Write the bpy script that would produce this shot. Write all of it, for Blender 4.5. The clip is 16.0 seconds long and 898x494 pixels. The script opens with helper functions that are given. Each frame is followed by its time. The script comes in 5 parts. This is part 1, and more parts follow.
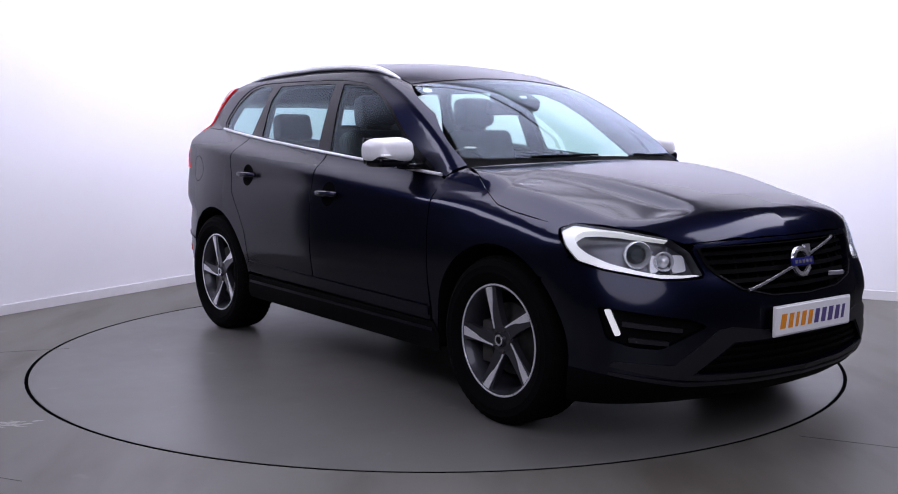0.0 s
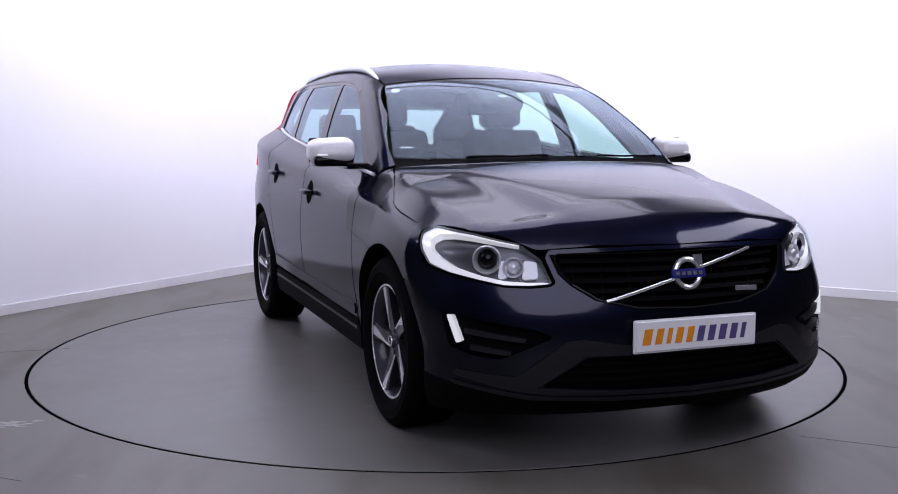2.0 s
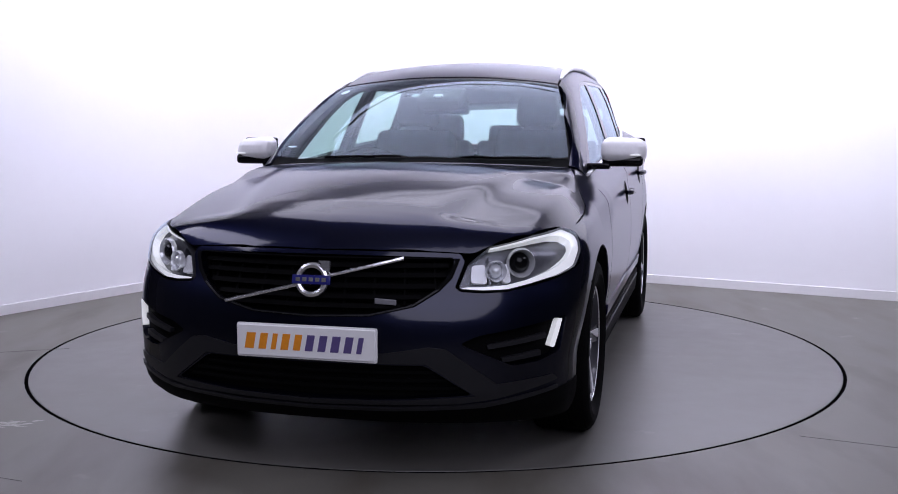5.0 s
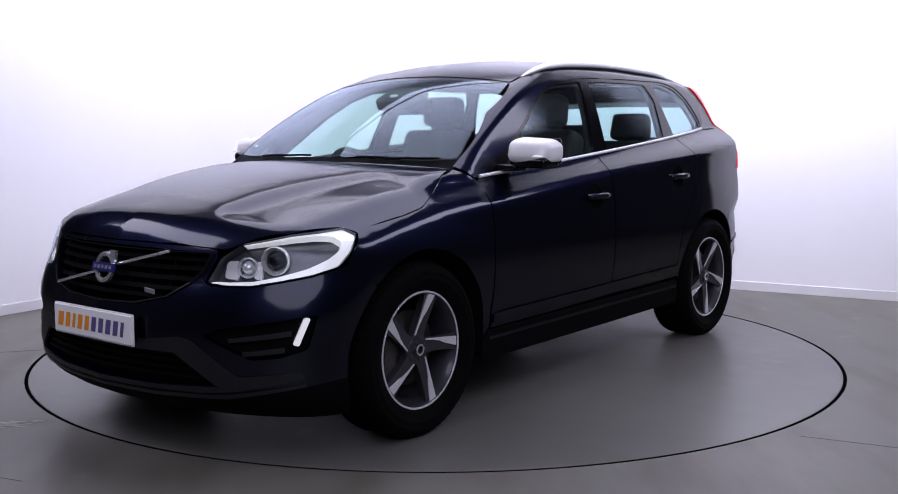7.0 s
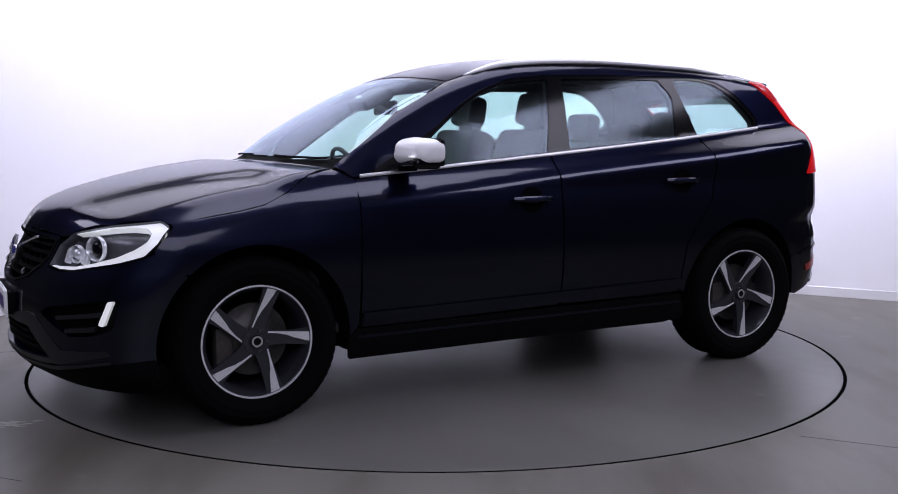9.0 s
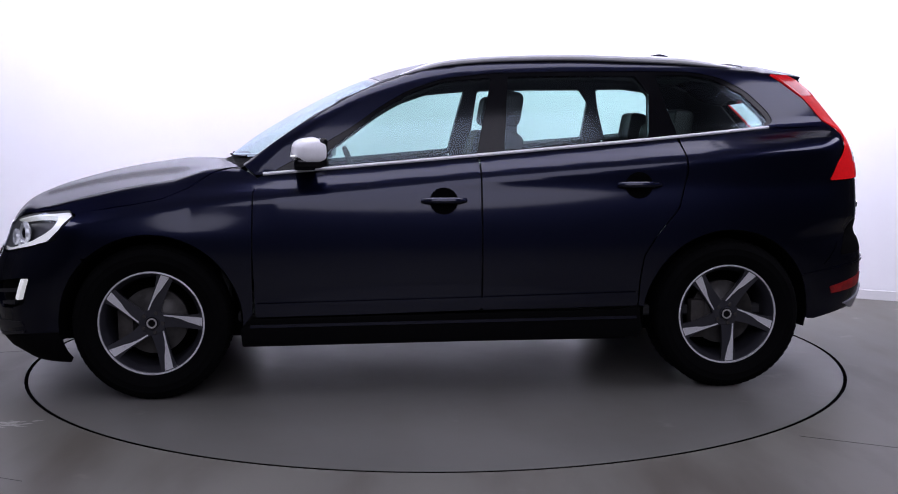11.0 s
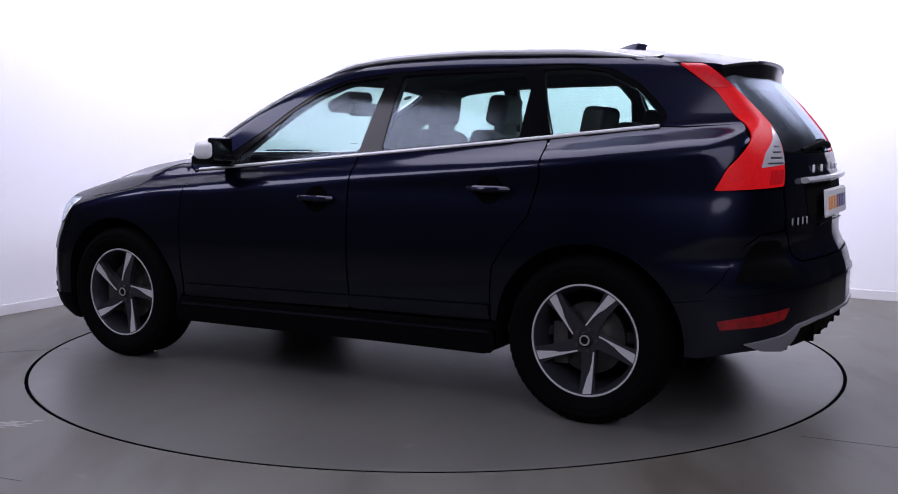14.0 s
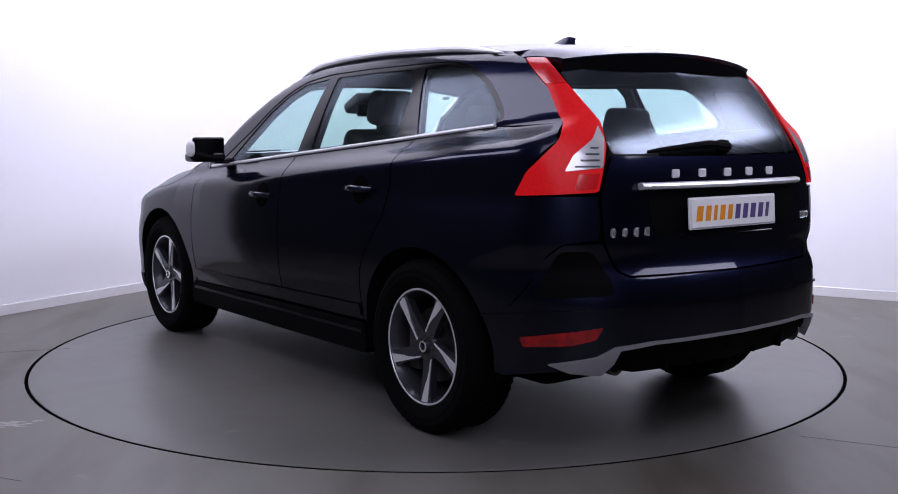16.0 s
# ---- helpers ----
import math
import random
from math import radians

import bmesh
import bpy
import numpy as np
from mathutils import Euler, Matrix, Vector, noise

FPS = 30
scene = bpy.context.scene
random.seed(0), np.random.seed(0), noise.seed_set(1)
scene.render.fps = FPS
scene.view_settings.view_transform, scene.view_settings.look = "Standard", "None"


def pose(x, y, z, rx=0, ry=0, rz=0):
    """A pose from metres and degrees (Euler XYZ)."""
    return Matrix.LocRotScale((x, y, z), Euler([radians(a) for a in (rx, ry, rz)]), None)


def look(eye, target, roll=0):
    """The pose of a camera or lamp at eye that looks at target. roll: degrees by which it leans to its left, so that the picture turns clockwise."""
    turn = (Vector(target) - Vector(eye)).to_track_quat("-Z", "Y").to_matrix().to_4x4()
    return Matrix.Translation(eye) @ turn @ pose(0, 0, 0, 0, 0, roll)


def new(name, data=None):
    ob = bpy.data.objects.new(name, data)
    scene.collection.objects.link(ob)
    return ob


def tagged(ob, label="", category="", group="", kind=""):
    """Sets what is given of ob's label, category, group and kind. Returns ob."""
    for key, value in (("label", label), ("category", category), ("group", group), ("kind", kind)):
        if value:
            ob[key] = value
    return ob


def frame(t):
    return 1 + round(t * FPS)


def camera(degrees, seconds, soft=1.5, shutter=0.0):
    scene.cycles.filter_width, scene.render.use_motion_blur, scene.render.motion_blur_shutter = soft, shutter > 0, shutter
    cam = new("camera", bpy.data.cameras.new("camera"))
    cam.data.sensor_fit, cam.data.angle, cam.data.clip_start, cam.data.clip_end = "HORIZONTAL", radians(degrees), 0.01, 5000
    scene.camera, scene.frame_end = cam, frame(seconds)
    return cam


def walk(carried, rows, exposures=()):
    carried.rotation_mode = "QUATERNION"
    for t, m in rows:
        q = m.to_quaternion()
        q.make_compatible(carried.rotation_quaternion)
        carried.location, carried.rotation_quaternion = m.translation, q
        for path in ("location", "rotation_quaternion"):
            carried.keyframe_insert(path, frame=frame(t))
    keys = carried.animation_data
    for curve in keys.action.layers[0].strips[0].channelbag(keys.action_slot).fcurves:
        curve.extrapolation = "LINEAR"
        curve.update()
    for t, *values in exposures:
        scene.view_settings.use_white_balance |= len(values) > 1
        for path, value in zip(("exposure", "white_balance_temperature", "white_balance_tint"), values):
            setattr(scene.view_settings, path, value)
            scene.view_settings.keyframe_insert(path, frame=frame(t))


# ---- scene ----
# ---- camera: stands still on a tripod ----
cam = camera(47.5, 16.0, soft=1.0)
EYE = (0.0, -5.905, 1.247)
AIM = pose(*EYE, 90 - 6.336, 0, -0.655)
walk(cam, [(0, AIM), (16, AIM)])

# ---- world and light ----
world = bpy.data.worlds.new("studio_world")
scene.world = world
world.use_nodes = True
world.node_tree.nodes["Background"].inputs[0].default_value = (0.80, 0.82, 1.0, 1)
world.node_tree.nodes["Background"].inputs[1].default_value = 0.02
scene.view_settings.exposure = 0.0

# heading of the car (degrees; 0 faces the camera) against time
TURN = [(0, 36.9), (0.5, 35.0), (1, 31.3), (1.5, 26.2), (2, 20.3), (2.5, 14.35), (3, 8.35), (3.5, 2.43), (4, -3.55), (4.5, -9.5),
        (5, -15.4), (5.5, -21.3), (6, -27.2), (6.5, -33.1), (7, -39.0), (7.5, -44.8), (8, -50.65), (8.5, -56.5), (9, -62.3),
        (9.5, -68.1), (10, -73.9), (10.5, -79.7), (11, -85.4), (11.5, -91.15), (12, -96.85), (12.5, -102.55), (13, -108.3),
        (13.5, -114.15), (14, -120.0), (14.5, -125.9), (15, -131.8), (15.5, -137.7), (16, -143.65)]
CAR_OFF = (0.042, 0.161)      # the car's middle against the turntable's axis
TABLE_R = 2.240



def soft_lamp(name, eye, target, size, power, color=(1.0, 1.0, 1.0), size_y=None, shape="RECTANGLE", spread=180):
    la = bpy.data.lights.new(name, "AREA")
    la.shape, la.size, la.size_y, la.energy, la.color = shape, size, size_y or size, power, color
    la.spread = radians(spread)
    ob = new(name, la)
    ob.matrix_basis = look(eye, target)
    return ob


COOL = (0.825, 0.81, 1.02)
# wide round softbox over the turntable, long softboxes on both sides and a round one behind the camera
soft_lamp("ceiling_softbox", (0.1, 0.8, 4.4), (0.1, 0.8, 0), 4.6, 190, COOL, shape="DISK")
soft_lamp("side_lamp", (4.7, -1.1, 4.0), (0.0, -0.1, 1.0), 4.6, 104, COOL, 1.2)
soft_lamp("side_lamp", (-4.6, -1.3, 4.0), (0.0, -0.1, 1.0), 4.6, 100, COOL, 1.2)
soft_lamp("front_lamp", (0.6, -6.8, 4.4), (0.0, 0.5, 0.8), 5.6, 186, COOL, shape="DISK")
# unseen lamps added to brighten the two white walls, narrowed to stay out of reflections
soft_lamp("wall_fill", (-0.38, 1.19, 4.0), (-2.28, 2.31, 2.8), 2.6, 30, COOL, 0.6, spread=95)
soft_lamp("wall_fill", (0.30, 0.95, 4.0), (1.20, 2.95, 2.6), 2.4, 42, COOL, 0.6, spread=105)
soft_lamp("wall_fill", (2.08, -0.14, 4.0), (3.22, 1.75, 2.5), 2.4, 41, COOL, 0.6, spread=95)

# ---- materials ----
def material(name, base, rough=0.5, metal=0.0, coat=0.0, coat_rough=0.03, vary=0.0, scale=8.0, bump=0.0, bump_scale=200.0, spec=0.5, rough_vary=0.0, stretch=(1, 1, 1)):
    m = bpy.data.materials.new(name)
    m.use_nodes = True
    nt = m.node_tree
    p = nt.nodes["Principled BSDF"]
    p.inputs["Base Color"].default_value = (*base, 1)
    p.inputs["Roughness"].default_value = rough
    p.inputs["Metallic"].default_value = metal
    p.inputs["Specular IOR Level"].default_value = spec
    p.inputs["Coat Weight"].default_value = coat
    p.inputs["Coat Roughness"].default_value = coat_rough
    co = nt.nodes.new("ShaderNodeTexCoord")
    mp = nt.nodes.new("ShaderNodeMapping")
    mp.inputs["Scale"].default_value = stretch
    nt.links.new(co.outputs["Object"], mp.inputs[0])
    if vary or rough_vary:
        n1, n2 = nt.nodes.new("ShaderNodeTexNoise"), nt.nodes.new("ShaderNodeTexNoise")
        n1.inputs["Scale"].default_value, n2.inputs["Scale"].default_value = scale, scale * 9
        n1.inputs["Detail"].default_value = 6
        nt.links.new(mp.outputs[0], n1.inputs["Vector"])
        nt.links.new(mp.outputs[0], n2.inputs["Vector"])
        add = nt.nodes.new("ShaderNodeMath")
        add.operation = "MULTIPLY_ADD"
        nt.links.new(n2.outputs[0], add.inputs[0])
        add.inputs[1].default_value = 0.4
        nt.links.new(n1.outputs[0], add.inputs[2])
        if vary:
            r = nt.nodes.new("ShaderNodeMapRange")
            r.inputs[1].default_value, r.inputs[2].default_value = 0.45, 0.95
            r.inputs[3].default_value, r.inputs[4].default_value = 1 - vary, 1 + vary
            nt.links.new(add.outputs[0], r.inputs[0])
            mul = nt.nodes.new("ShaderNodeVectorMath")
            mul.operation = "SCALE"
            mul.inputs[0].default_value = base
            nt.links.new(r.outputs[0], mul.inputs["Scale"])
            nt.links.new(mul.outputs[0], p.inputs["Base Color"])
        if rough_vary:
            r = nt.nodes.new("ShaderNodeMapRange")
            r.inputs[1].default_value, r.inputs[2].default_value = 0.45, 0.95
            r.inputs[3].default_value, r.inputs[4].default_value = rough - rough_vary, rough + rough_vary
            nt.links.new(add.outputs[0], r.inputs[0])
            nt.links.new(r.outputs[0], p.inputs["Roughness"])
    if bump:
        n3, b = nt.nodes.new("ShaderNodeTexNoise"), nt.nodes.new("ShaderNodeBump")
        n3.inputs["Scale"].default_value = bump_scale
        nt.links.new(mp.outputs[0], n3.inputs["Vector"])
        nt.links.new(n3.outputs[0], b.inputs["Height"])
        b.inputs["Strength"].default_value = bump
        b.inputs["Distance"].default_value = 0.002
        nt.links.new(b.outputs[0], p.inputs["Normal"])
    return m


def glass_sheet(name, tint, gloss_rough=0.0, ior=1.5, gain=1.6):
    """A thin pane: lets tinted light straight through and mirrors by its Fresnel gloss."""
    m = bpy.data.materials.new(name)
    m.use_nodes = True
    nt = m.node_tree
    nt.nodes.remove(nt.nodes["Principled BSDF"])
    out = nt.nodes["Material Output"]
    tr, gl, mix, lw, pw, fr = (nt.nodes.new(k) for k in ("ShaderNodeBsdfTransparent", "ShaderNodeBsdfGlossy", "ShaderNodeMixShader", "ShaderNodeLayerWeight", "ShaderNodeMath", "ShaderNodeMath"))
    lw.inputs["Blend"].default_value = 0.5
    pw.operation, fr.operation = "POWER", "MULTIPLY_ADD"
    pw.inputs[1].default_value = 5.0
    f0 = ((ior - 1) / (ior + 1)) ** 2 * gain
    fr.inputs[1].default_value, fr.inputs[2].default_value = 1 - f0, f0
    nt.links.new(lw.outputs["Facing"], pw.inputs[0])
    nt.links.new(pw.outputs[0], fr.inputs[0])
    tr.inputs[0].default_value = (*tint, 1)
    gl.inputs["Roughness"].default_value = gloss_rough
    gl.inputs[0].default_value = (0.72, 0.83, 0.95, 1)
    nt.links.new(fr.outputs[0], mix.inputs[0])
    nt.links.new(tr.outputs[0], mix.inputs[1])
    nt.links.new(gl.outputs[0], mix.inputs[2])
    nt.links.new(mix.outputs[0], out.inputs[0])
    return m


PAINT = material("dark_blue_metallic_paint", (0.0072, 0.0086, 0.0235), 0.37, 0.92, 0.68, 0.10, vary=0.06, scale=900, spec=0.12)
PAINT.node_tree.nodes["Principled BSDF"].inputs["Specular Tint"].default_value = (0.16, 0.18, 0.34, 1)
BLACK_GLOSS = material("gloss_black_trim", (0.003, 0.003, 0.004), 0.13, 0.0, 0.0, 0.05, spec=0.22, vary=0.1, scale=40)
BLACK_MATT = material("textured_black_plastic", (0.0025, 0.0025, 0.003), 0.65, spec=0.04, vary=0.15, scale=30, bump=0.15, bump_scale=500)
GREY_TRIM = material("charcoal_plastic_trim", (0.013, 0.013, 0.016), 0.42, spec=0.26, vary=0.1, scale=30, bump=0.1, bump_scale=600)
RUBBER = material("tyre_rubber", (0.0020, 0.0020, 0.0023), 0.85, spec=0.06, vary=0.25, scale=14, bump=0.2, bump_scale=240)
CHROME = material("polished_chrome", (0.88, 0.88, 0.91), 0.24, 0.9, vary=0.03, scale=20)
SATIN = material("satin_silver", (0.74, 0.75, 0.79), 0.36, 0.45, 0.2, vary=0.04, scale=30)
SILVER_CAP = material("silver_painted_cap", (0.84, 0.84, 0.86), 0.42, 0.1, 0.2, vary=0.03, scale=60)
MACHINED = material("machined_alloy", (0.84, 0.84, 0.87), 0.32, 0.45, vary=0.08, scale=60, rough_vary=0.06)
ALLOY_DARK = material("dark_grey_painted_alloy", (0.035, 0.035, 0.044), 0.36, 0.4, 0.4, vary=0.1, scale=40)
STEEL = material("brake_steel", (0.07, 0.067, 0.065), 0.45, 0.8, vary=0.25, scale=30, rough_vary=0.1)
CAST = material("cast_iron", (0.05, 0.045, 0.042), 0.65, 0.3, vary=0.3, scale=30)
RED_LENS = material("red_lamp_lens", (0.60, 0.006, 0.010), 0.35, 0.0, 0.0, vary=0.12, scale=70, spec=0.2)
DARK_RED = material("dark_red_reflector", (0.26, 0.004, 0.006), 0.3, 0.0, 0.4, 0.06, vary=0.6, scale=28)
VALANCE = material("grey_satin_valance", (0.30, 0.30, 0.33), 0.38, 0.4, 0.2, vary=0.05, scale=30)
CLEAR_LAMP = material("silvered_lamp_bowl", (0.80, 0.81, 0.84), 0.2, 0.45, 0.6, vary=0.06, scale=50)
WHITE_LAMP = material("white_light_guide", (0.90, 0.91, 0.95), 0.22, 0.0, 0.8, vary=0.03, scale=60)
LAMP_DARK = material("lamp_inner_bezel", (0.10, 0.10, 0.115), 0.3, 0.5, vary=0.2, scale=40)


def glowing(m, color, power):
    p = m.node_tree.nodes["Principled BSDF"]
    p.inputs["Emission Color"].default_value = (*color, 1)
    p.inputs["Emission Strength"].default_value = power


# the car's position lights are on
glowing(WHITE_LAMP, (0.95, 0.96, 1.0), 0.42)
glowing(RED_LENS, (1.0, 0.015, 0.02), 0.18)
RAIL_SILVER = material("bright_anodised_rail", (0.84, 0.84, 0.87), 0.42, 0.25, 0.2, vary=0.03, scale=30)
RED_DEEP = material("deep_red_lens", (0.52, 0.005, 0.011), 0.22, 0.0, 0.6, 0.03, vary=0.15, scale=60)
glowing(RED_DEEP, (1.0, 0.015, 0.02), 0.08)
PLATE_WHITE = material("white_plate", (0.90, 0.90, 0.91), 0.32, vary=0.02, scale=30)
ORANGE = material("orange_print", (0.85, 0.30, 0.02), 0.4, vary=0.1, scale=30)
PURPLE = material("purple_print", (0.11, 0.08, 0.23), 0.4, vary=0.1, scale=30)
BADGE_BLUE = material("blue_enamel", (0.02, 0.022, 0.17), 0.25, 0.0, 0.8)
FABRIC = material("charcoal_seat_leather", (0.011, 0.011, 0.012), 0.6, vary=0.2, scale=20, bump=0.3, bump_scale=260)
LINER = material("dark_cabin_lining", (0.022, 0.022, 0.024), 0.8, vary=0.15, scale=14, bump=0.2, bump_scale=400)
DASH = material("dashboard_plastic", (0.016, 0.016, 0.018), 0.6, vary=0.15, scale=20, bump=0.2, bump_scale=500)
GLASS = glass_sheet("green_tinted_glass", (0.66, 0.85, 0.80), 0.12, gain=1.25)
REAR_GLASS = glass_sheet("tinted_rear_glass", (0.70, 0.86, 0.86), 0.20, gain=4.4)
SCREEN_GLASS = glass_sheet("windscreen_glass", (0.72, 0.88, 0.83), 0.03, gain=1.1)
LENS = glass_sheet("clear_lens", (0.93, 0.94, 0.95), 0.04, ior=1.45, gain=0.4)
MIRROR = material("mirror_glass", (0.85, 0.87, 0.88), 0.02, 1.0)
WALL = material("white_painted_wall", (0.86, 0.855, 0.88), 0.55, vary=0.012, scale=1.2, bump=0.05, bump_scale=120)
SKIRT = material("white_gloss_skirting", (0.72, 0.71, 0.72), 0.35, vary=0.03, scale=5)
CEIL = material("grey_ceiling", (0.28, 0.28, 0.30), 0.8, vary=0.05, scale=2)
BACK_WALL = material("dark_grey_studio_wall", (0.11, 0.11, 0.12), 0.8, vary=0.1, scale=2)
# near-black; mostly a colour for the shade in gaps, recesses and wheel barrels
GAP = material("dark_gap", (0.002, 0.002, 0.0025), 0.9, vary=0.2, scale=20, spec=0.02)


def floor_material(name, base, streak, dirt, rough=0.44):
    m = material(name, base, rough, vary=0.16, scale=0.9, rough_vary=0.07, bump=0.05, bump_scale=90, stretch=streak)
    nt = m.node_tree
    p = nt.nodes["Principled BSDF"]
    # small scattered scuffs and specks
    src = p.inputs["Base Color"].links[0].from_socket
    co = nt.nodes.new("ShaderNodeTexCoord")
    n = nt.nodes.new("ShaderNodeTexNoise")
    n.inputs["Scale"].default_value, n.inputs["Detail"].default_value = 5.0, 9.0
    nt.links.new(co.outputs["Object"], n.inputs["Vector"])
    ramp = nt.nodes.new("ShaderNodeMapRange")
    ramp.inputs[1].default_value, ramp.inputs[2].default_value = 0.66, 0.76
    ramp.inputs[3].default_value, ramp.inputs[4].default_value = 0.0, 0.35
    nt.links.new(n.outputs[0], ramp.inputs[0])
    mix = nt.nodes.new("ShaderNodeMix")
    mix.data_type = "RGBA"
    nt.links.new(ramp.outputs[0], mix.inputs[0])
    nt.links.new(src, mix.inputs[6])
    mix.inputs[7].default_value = (0.30, 0.28, 0.26, 1)
    # broad brownish, dirty drifts
    n2 = nt.nodes.new("ShaderNodeTexNoise")
    n2.inputs["Scale"].default_value, n2.inputs["Detail"].default_value = 1.1, 8.0
    mp2 = nt.nodes.new("ShaderNodeMapping")
    mp2.inputs["Rotation"].default_value = (0, 0, 0.5)
    mp2.inputs["Scale"].default_value = (2.4, 0.7, 1)
    nt.links.new(co.outputs["Object"], mp2.inputs[0])
    nt.links.new(mp2.outputs[0], n2.inputs["Vector"])
    r2 = nt.nodes.new("ShaderNodeMapRange")
    r2.inputs[1].default_value, r2.inputs[2].default_value = 0.48, 0.68
    r2.inputs[3].default_value, r2.inputs[4].default_value = 0.0, dirt
    nt.links.new(n2.outputs[0], r2.inputs[0])
    mix2 = nt.nodes.new("ShaderNodeMix")
    mix2.data_type = "RGBA"
    nt.links.new(r2.outputs[0], mix2.inputs[0])
    nt.links.new(mix.outputs[2], mix2.inputs[6])
    mix2.inputs[7].default_value = (base[0] * 0.62, base[1] * 0.56, base[2] * 0.50, 1)
    nt.links.new(mix2.outputs[2], p.inputs["Base Color"])
    return m


FLOOR = floor_material("grey_resin_floor", (0.124, 0.118, 0.100), (1, 0.35, 1), 0.9)
TABLE = floor_material("grey_turntable_deck", (0.126, 0.122, 0.112), (1, 1, 1), 0.22, 0.36)
JOINT = material("filled_floor_joint", (0.045, 0.042, 0.040), 0.8, vary=0.3, scale=20)
SCUFF = material("pale_floor_scuff", (0.36, 0.345, 0.32), 0.7, vary=0.4, scale=30)

# ---- mesh helpers ----
from mathutils.geometry import delaunay_2d_cdt


def link(name, verts, faces, mat, parent=None, label="", normals=None, smooth=True):
    me = bpy.data.meshes.new(name)
    me.from_pydata([tuple(v) for v in verts], [], [tuple(f) for f in faces])
    me.materials.append(mat)
    me.polygons.foreach_set("use_smooth", [smooth] * len(me.polygons))
    me.update()
    if normals is not None:
        me.normals_split_custom_set_from_vertices([tuple(n) for n in normals])
    ob = new(name, me)
    if parent:
        ob.parent = parent
    return tagged(ob, label)


def part(name, bm, mat, parent=None, label="", angle=35):
    """Links a bmesh as one mesh object, under a thing or a part."""
    bmesh.ops.recalc_face_normals(bm, faces=bm.faces)
    me = bpy.data.meshes.new(name)
    bm.to_mesh(me)
    bm.free()
    me.materials.append(mat)
    me.polygons.foreach_set("use_smooth", [True] * len(me.polygons))
    me.set_sharp_from_angle(angle=radians(angle))
    ob = new(name, me)
    if parent:
        ob.parent = parent
    return tagged(ob, label)


def box(cx, cy, cz, sx, sy, sz, bevel=0.0, seg=2, m=None):
    bm = bmesh.new()
    bmesh.ops.create_cube(bm, size=1.0, matrix=Matrix.Diagonal((sx, sy, sz, 1)))
    if bevel:
        bmesh.ops.bevel(bm, geom=bm.edges[:] + bm.verts[:], offset=bevel, segments=seg, affect="EDGES", profile=0.6)
    bm.transform(Matrix.Translation((cx, cy, cz)) @ (m or Matrix()))
    return bm


def lathe(profile, n=48, axis="y"):
    """Turns a closed or open (radius, along) profile round the axis."""
    verts, faces, k = [], [], len(profile)
    for i in range(n):
        a = 2 * math.pi * i / n
        for r, h in profile:
            verts.append((r * math.cos(a), h, r * math.sin(a)) if axis == "y" else (r * math.cos(a), r * math.sin(a), h))
    for i in range(n):
        for j in range(k - 1):
            a, b = i * k + j, ((i + 1) % n) * k + j
            faces.append((a, a + 1, b + 1, b))
    bm = bmesh.new()
    vs = [bm.verts.new(v) for v in verts]
    for f in faces:
        bm.faces.new([vs[i] for i in f])
    bmesh.ops.remove_doubles(bm, verts=bm.verts, dist=1e-5)
    return bm


def tube(points, r, n=8, flat=1.0, caps=True):
    """A rod along points; flat squeezes its height."""
    pts = [Vector(p) for p in points]
    bm = bmesh.new()
    rings = []
    for i, p in enumerate(pts):
        d = (pts[min(i + 1, len(pts) - 1)] - pts[max(i - 1, 0)]).normalized()
        s = d.cross(Vector((0, 0, 1)))
        s = s.normalized() if s.length > 1e-4 else Vector((1, 0, 0))
        u = s.cross(d).normalized()
        rr = r[i] if isinstance(r, (list, tuple)) else r
        rings.append([bm.verts.new(p + s * (rr * math.cos(2 * math.pi * k / n)) + u * (rr * flat * math.sin(2 * math.pi * k / n))) for k in range(n)])
    for a, b in zip(rings, rings[1:]):
        for k in range(n):
            bm.faces.new((a[k], a[(k + 1) % n], b[(k + 1) % n], b[k]))
    if caps:
        bm.faces.new(rings[0][::-1])
        bm.faces.new(rings[-1])
    return bm


def prism(poly, depth, m=None, bevel=0.0):
    """A flat outline in x, y given a depth along z."""
    bm = bmesh.new()
    lo = [bm.verts.new((x, y, 0)) for x, y in poly]
    hi = [bm.verts.new((x, y, depth)) for x, y in poly]
    bm.faces.new(lo[::-1])
    bm.faces.new(hi)
    for i in range(len(poly)):
        j = (i + 1) % len(poly)
        bm.faces.new((lo[i], lo[j], hi[j], hi[i]))
    if bevel:
        bmesh.ops.bevel(bm, geom=bm.edges[:], offset=bevel, segments=1, affect="EDGES")
    if m:
        bm.transform(m)
    return bm


def soft_corners(poly, r):
    """Rounds the corners of a closed outline."""
    out, n = [], len(poly)
    P = np.array(poly, float)
    for i in range(n):
        a, b, c = P[i - 1], P[i], P[(i + 1) % n]
        la, lc = np.linalg.norm(a - b), np.linalg.norm(c - b)
        ra = min(r, la * 0.45)
        rc = min(r, lc * 0.45)
        p, q = b + (a - b) / la * ra, b + (c - b) / lc * rc
        for t in (0, 0.25, 0.5, 0.75, 1):
            out.append((1 - t) ** 2 * p + 2 * t * (1 - t) * b + t * t * q)
    return np.array(out)


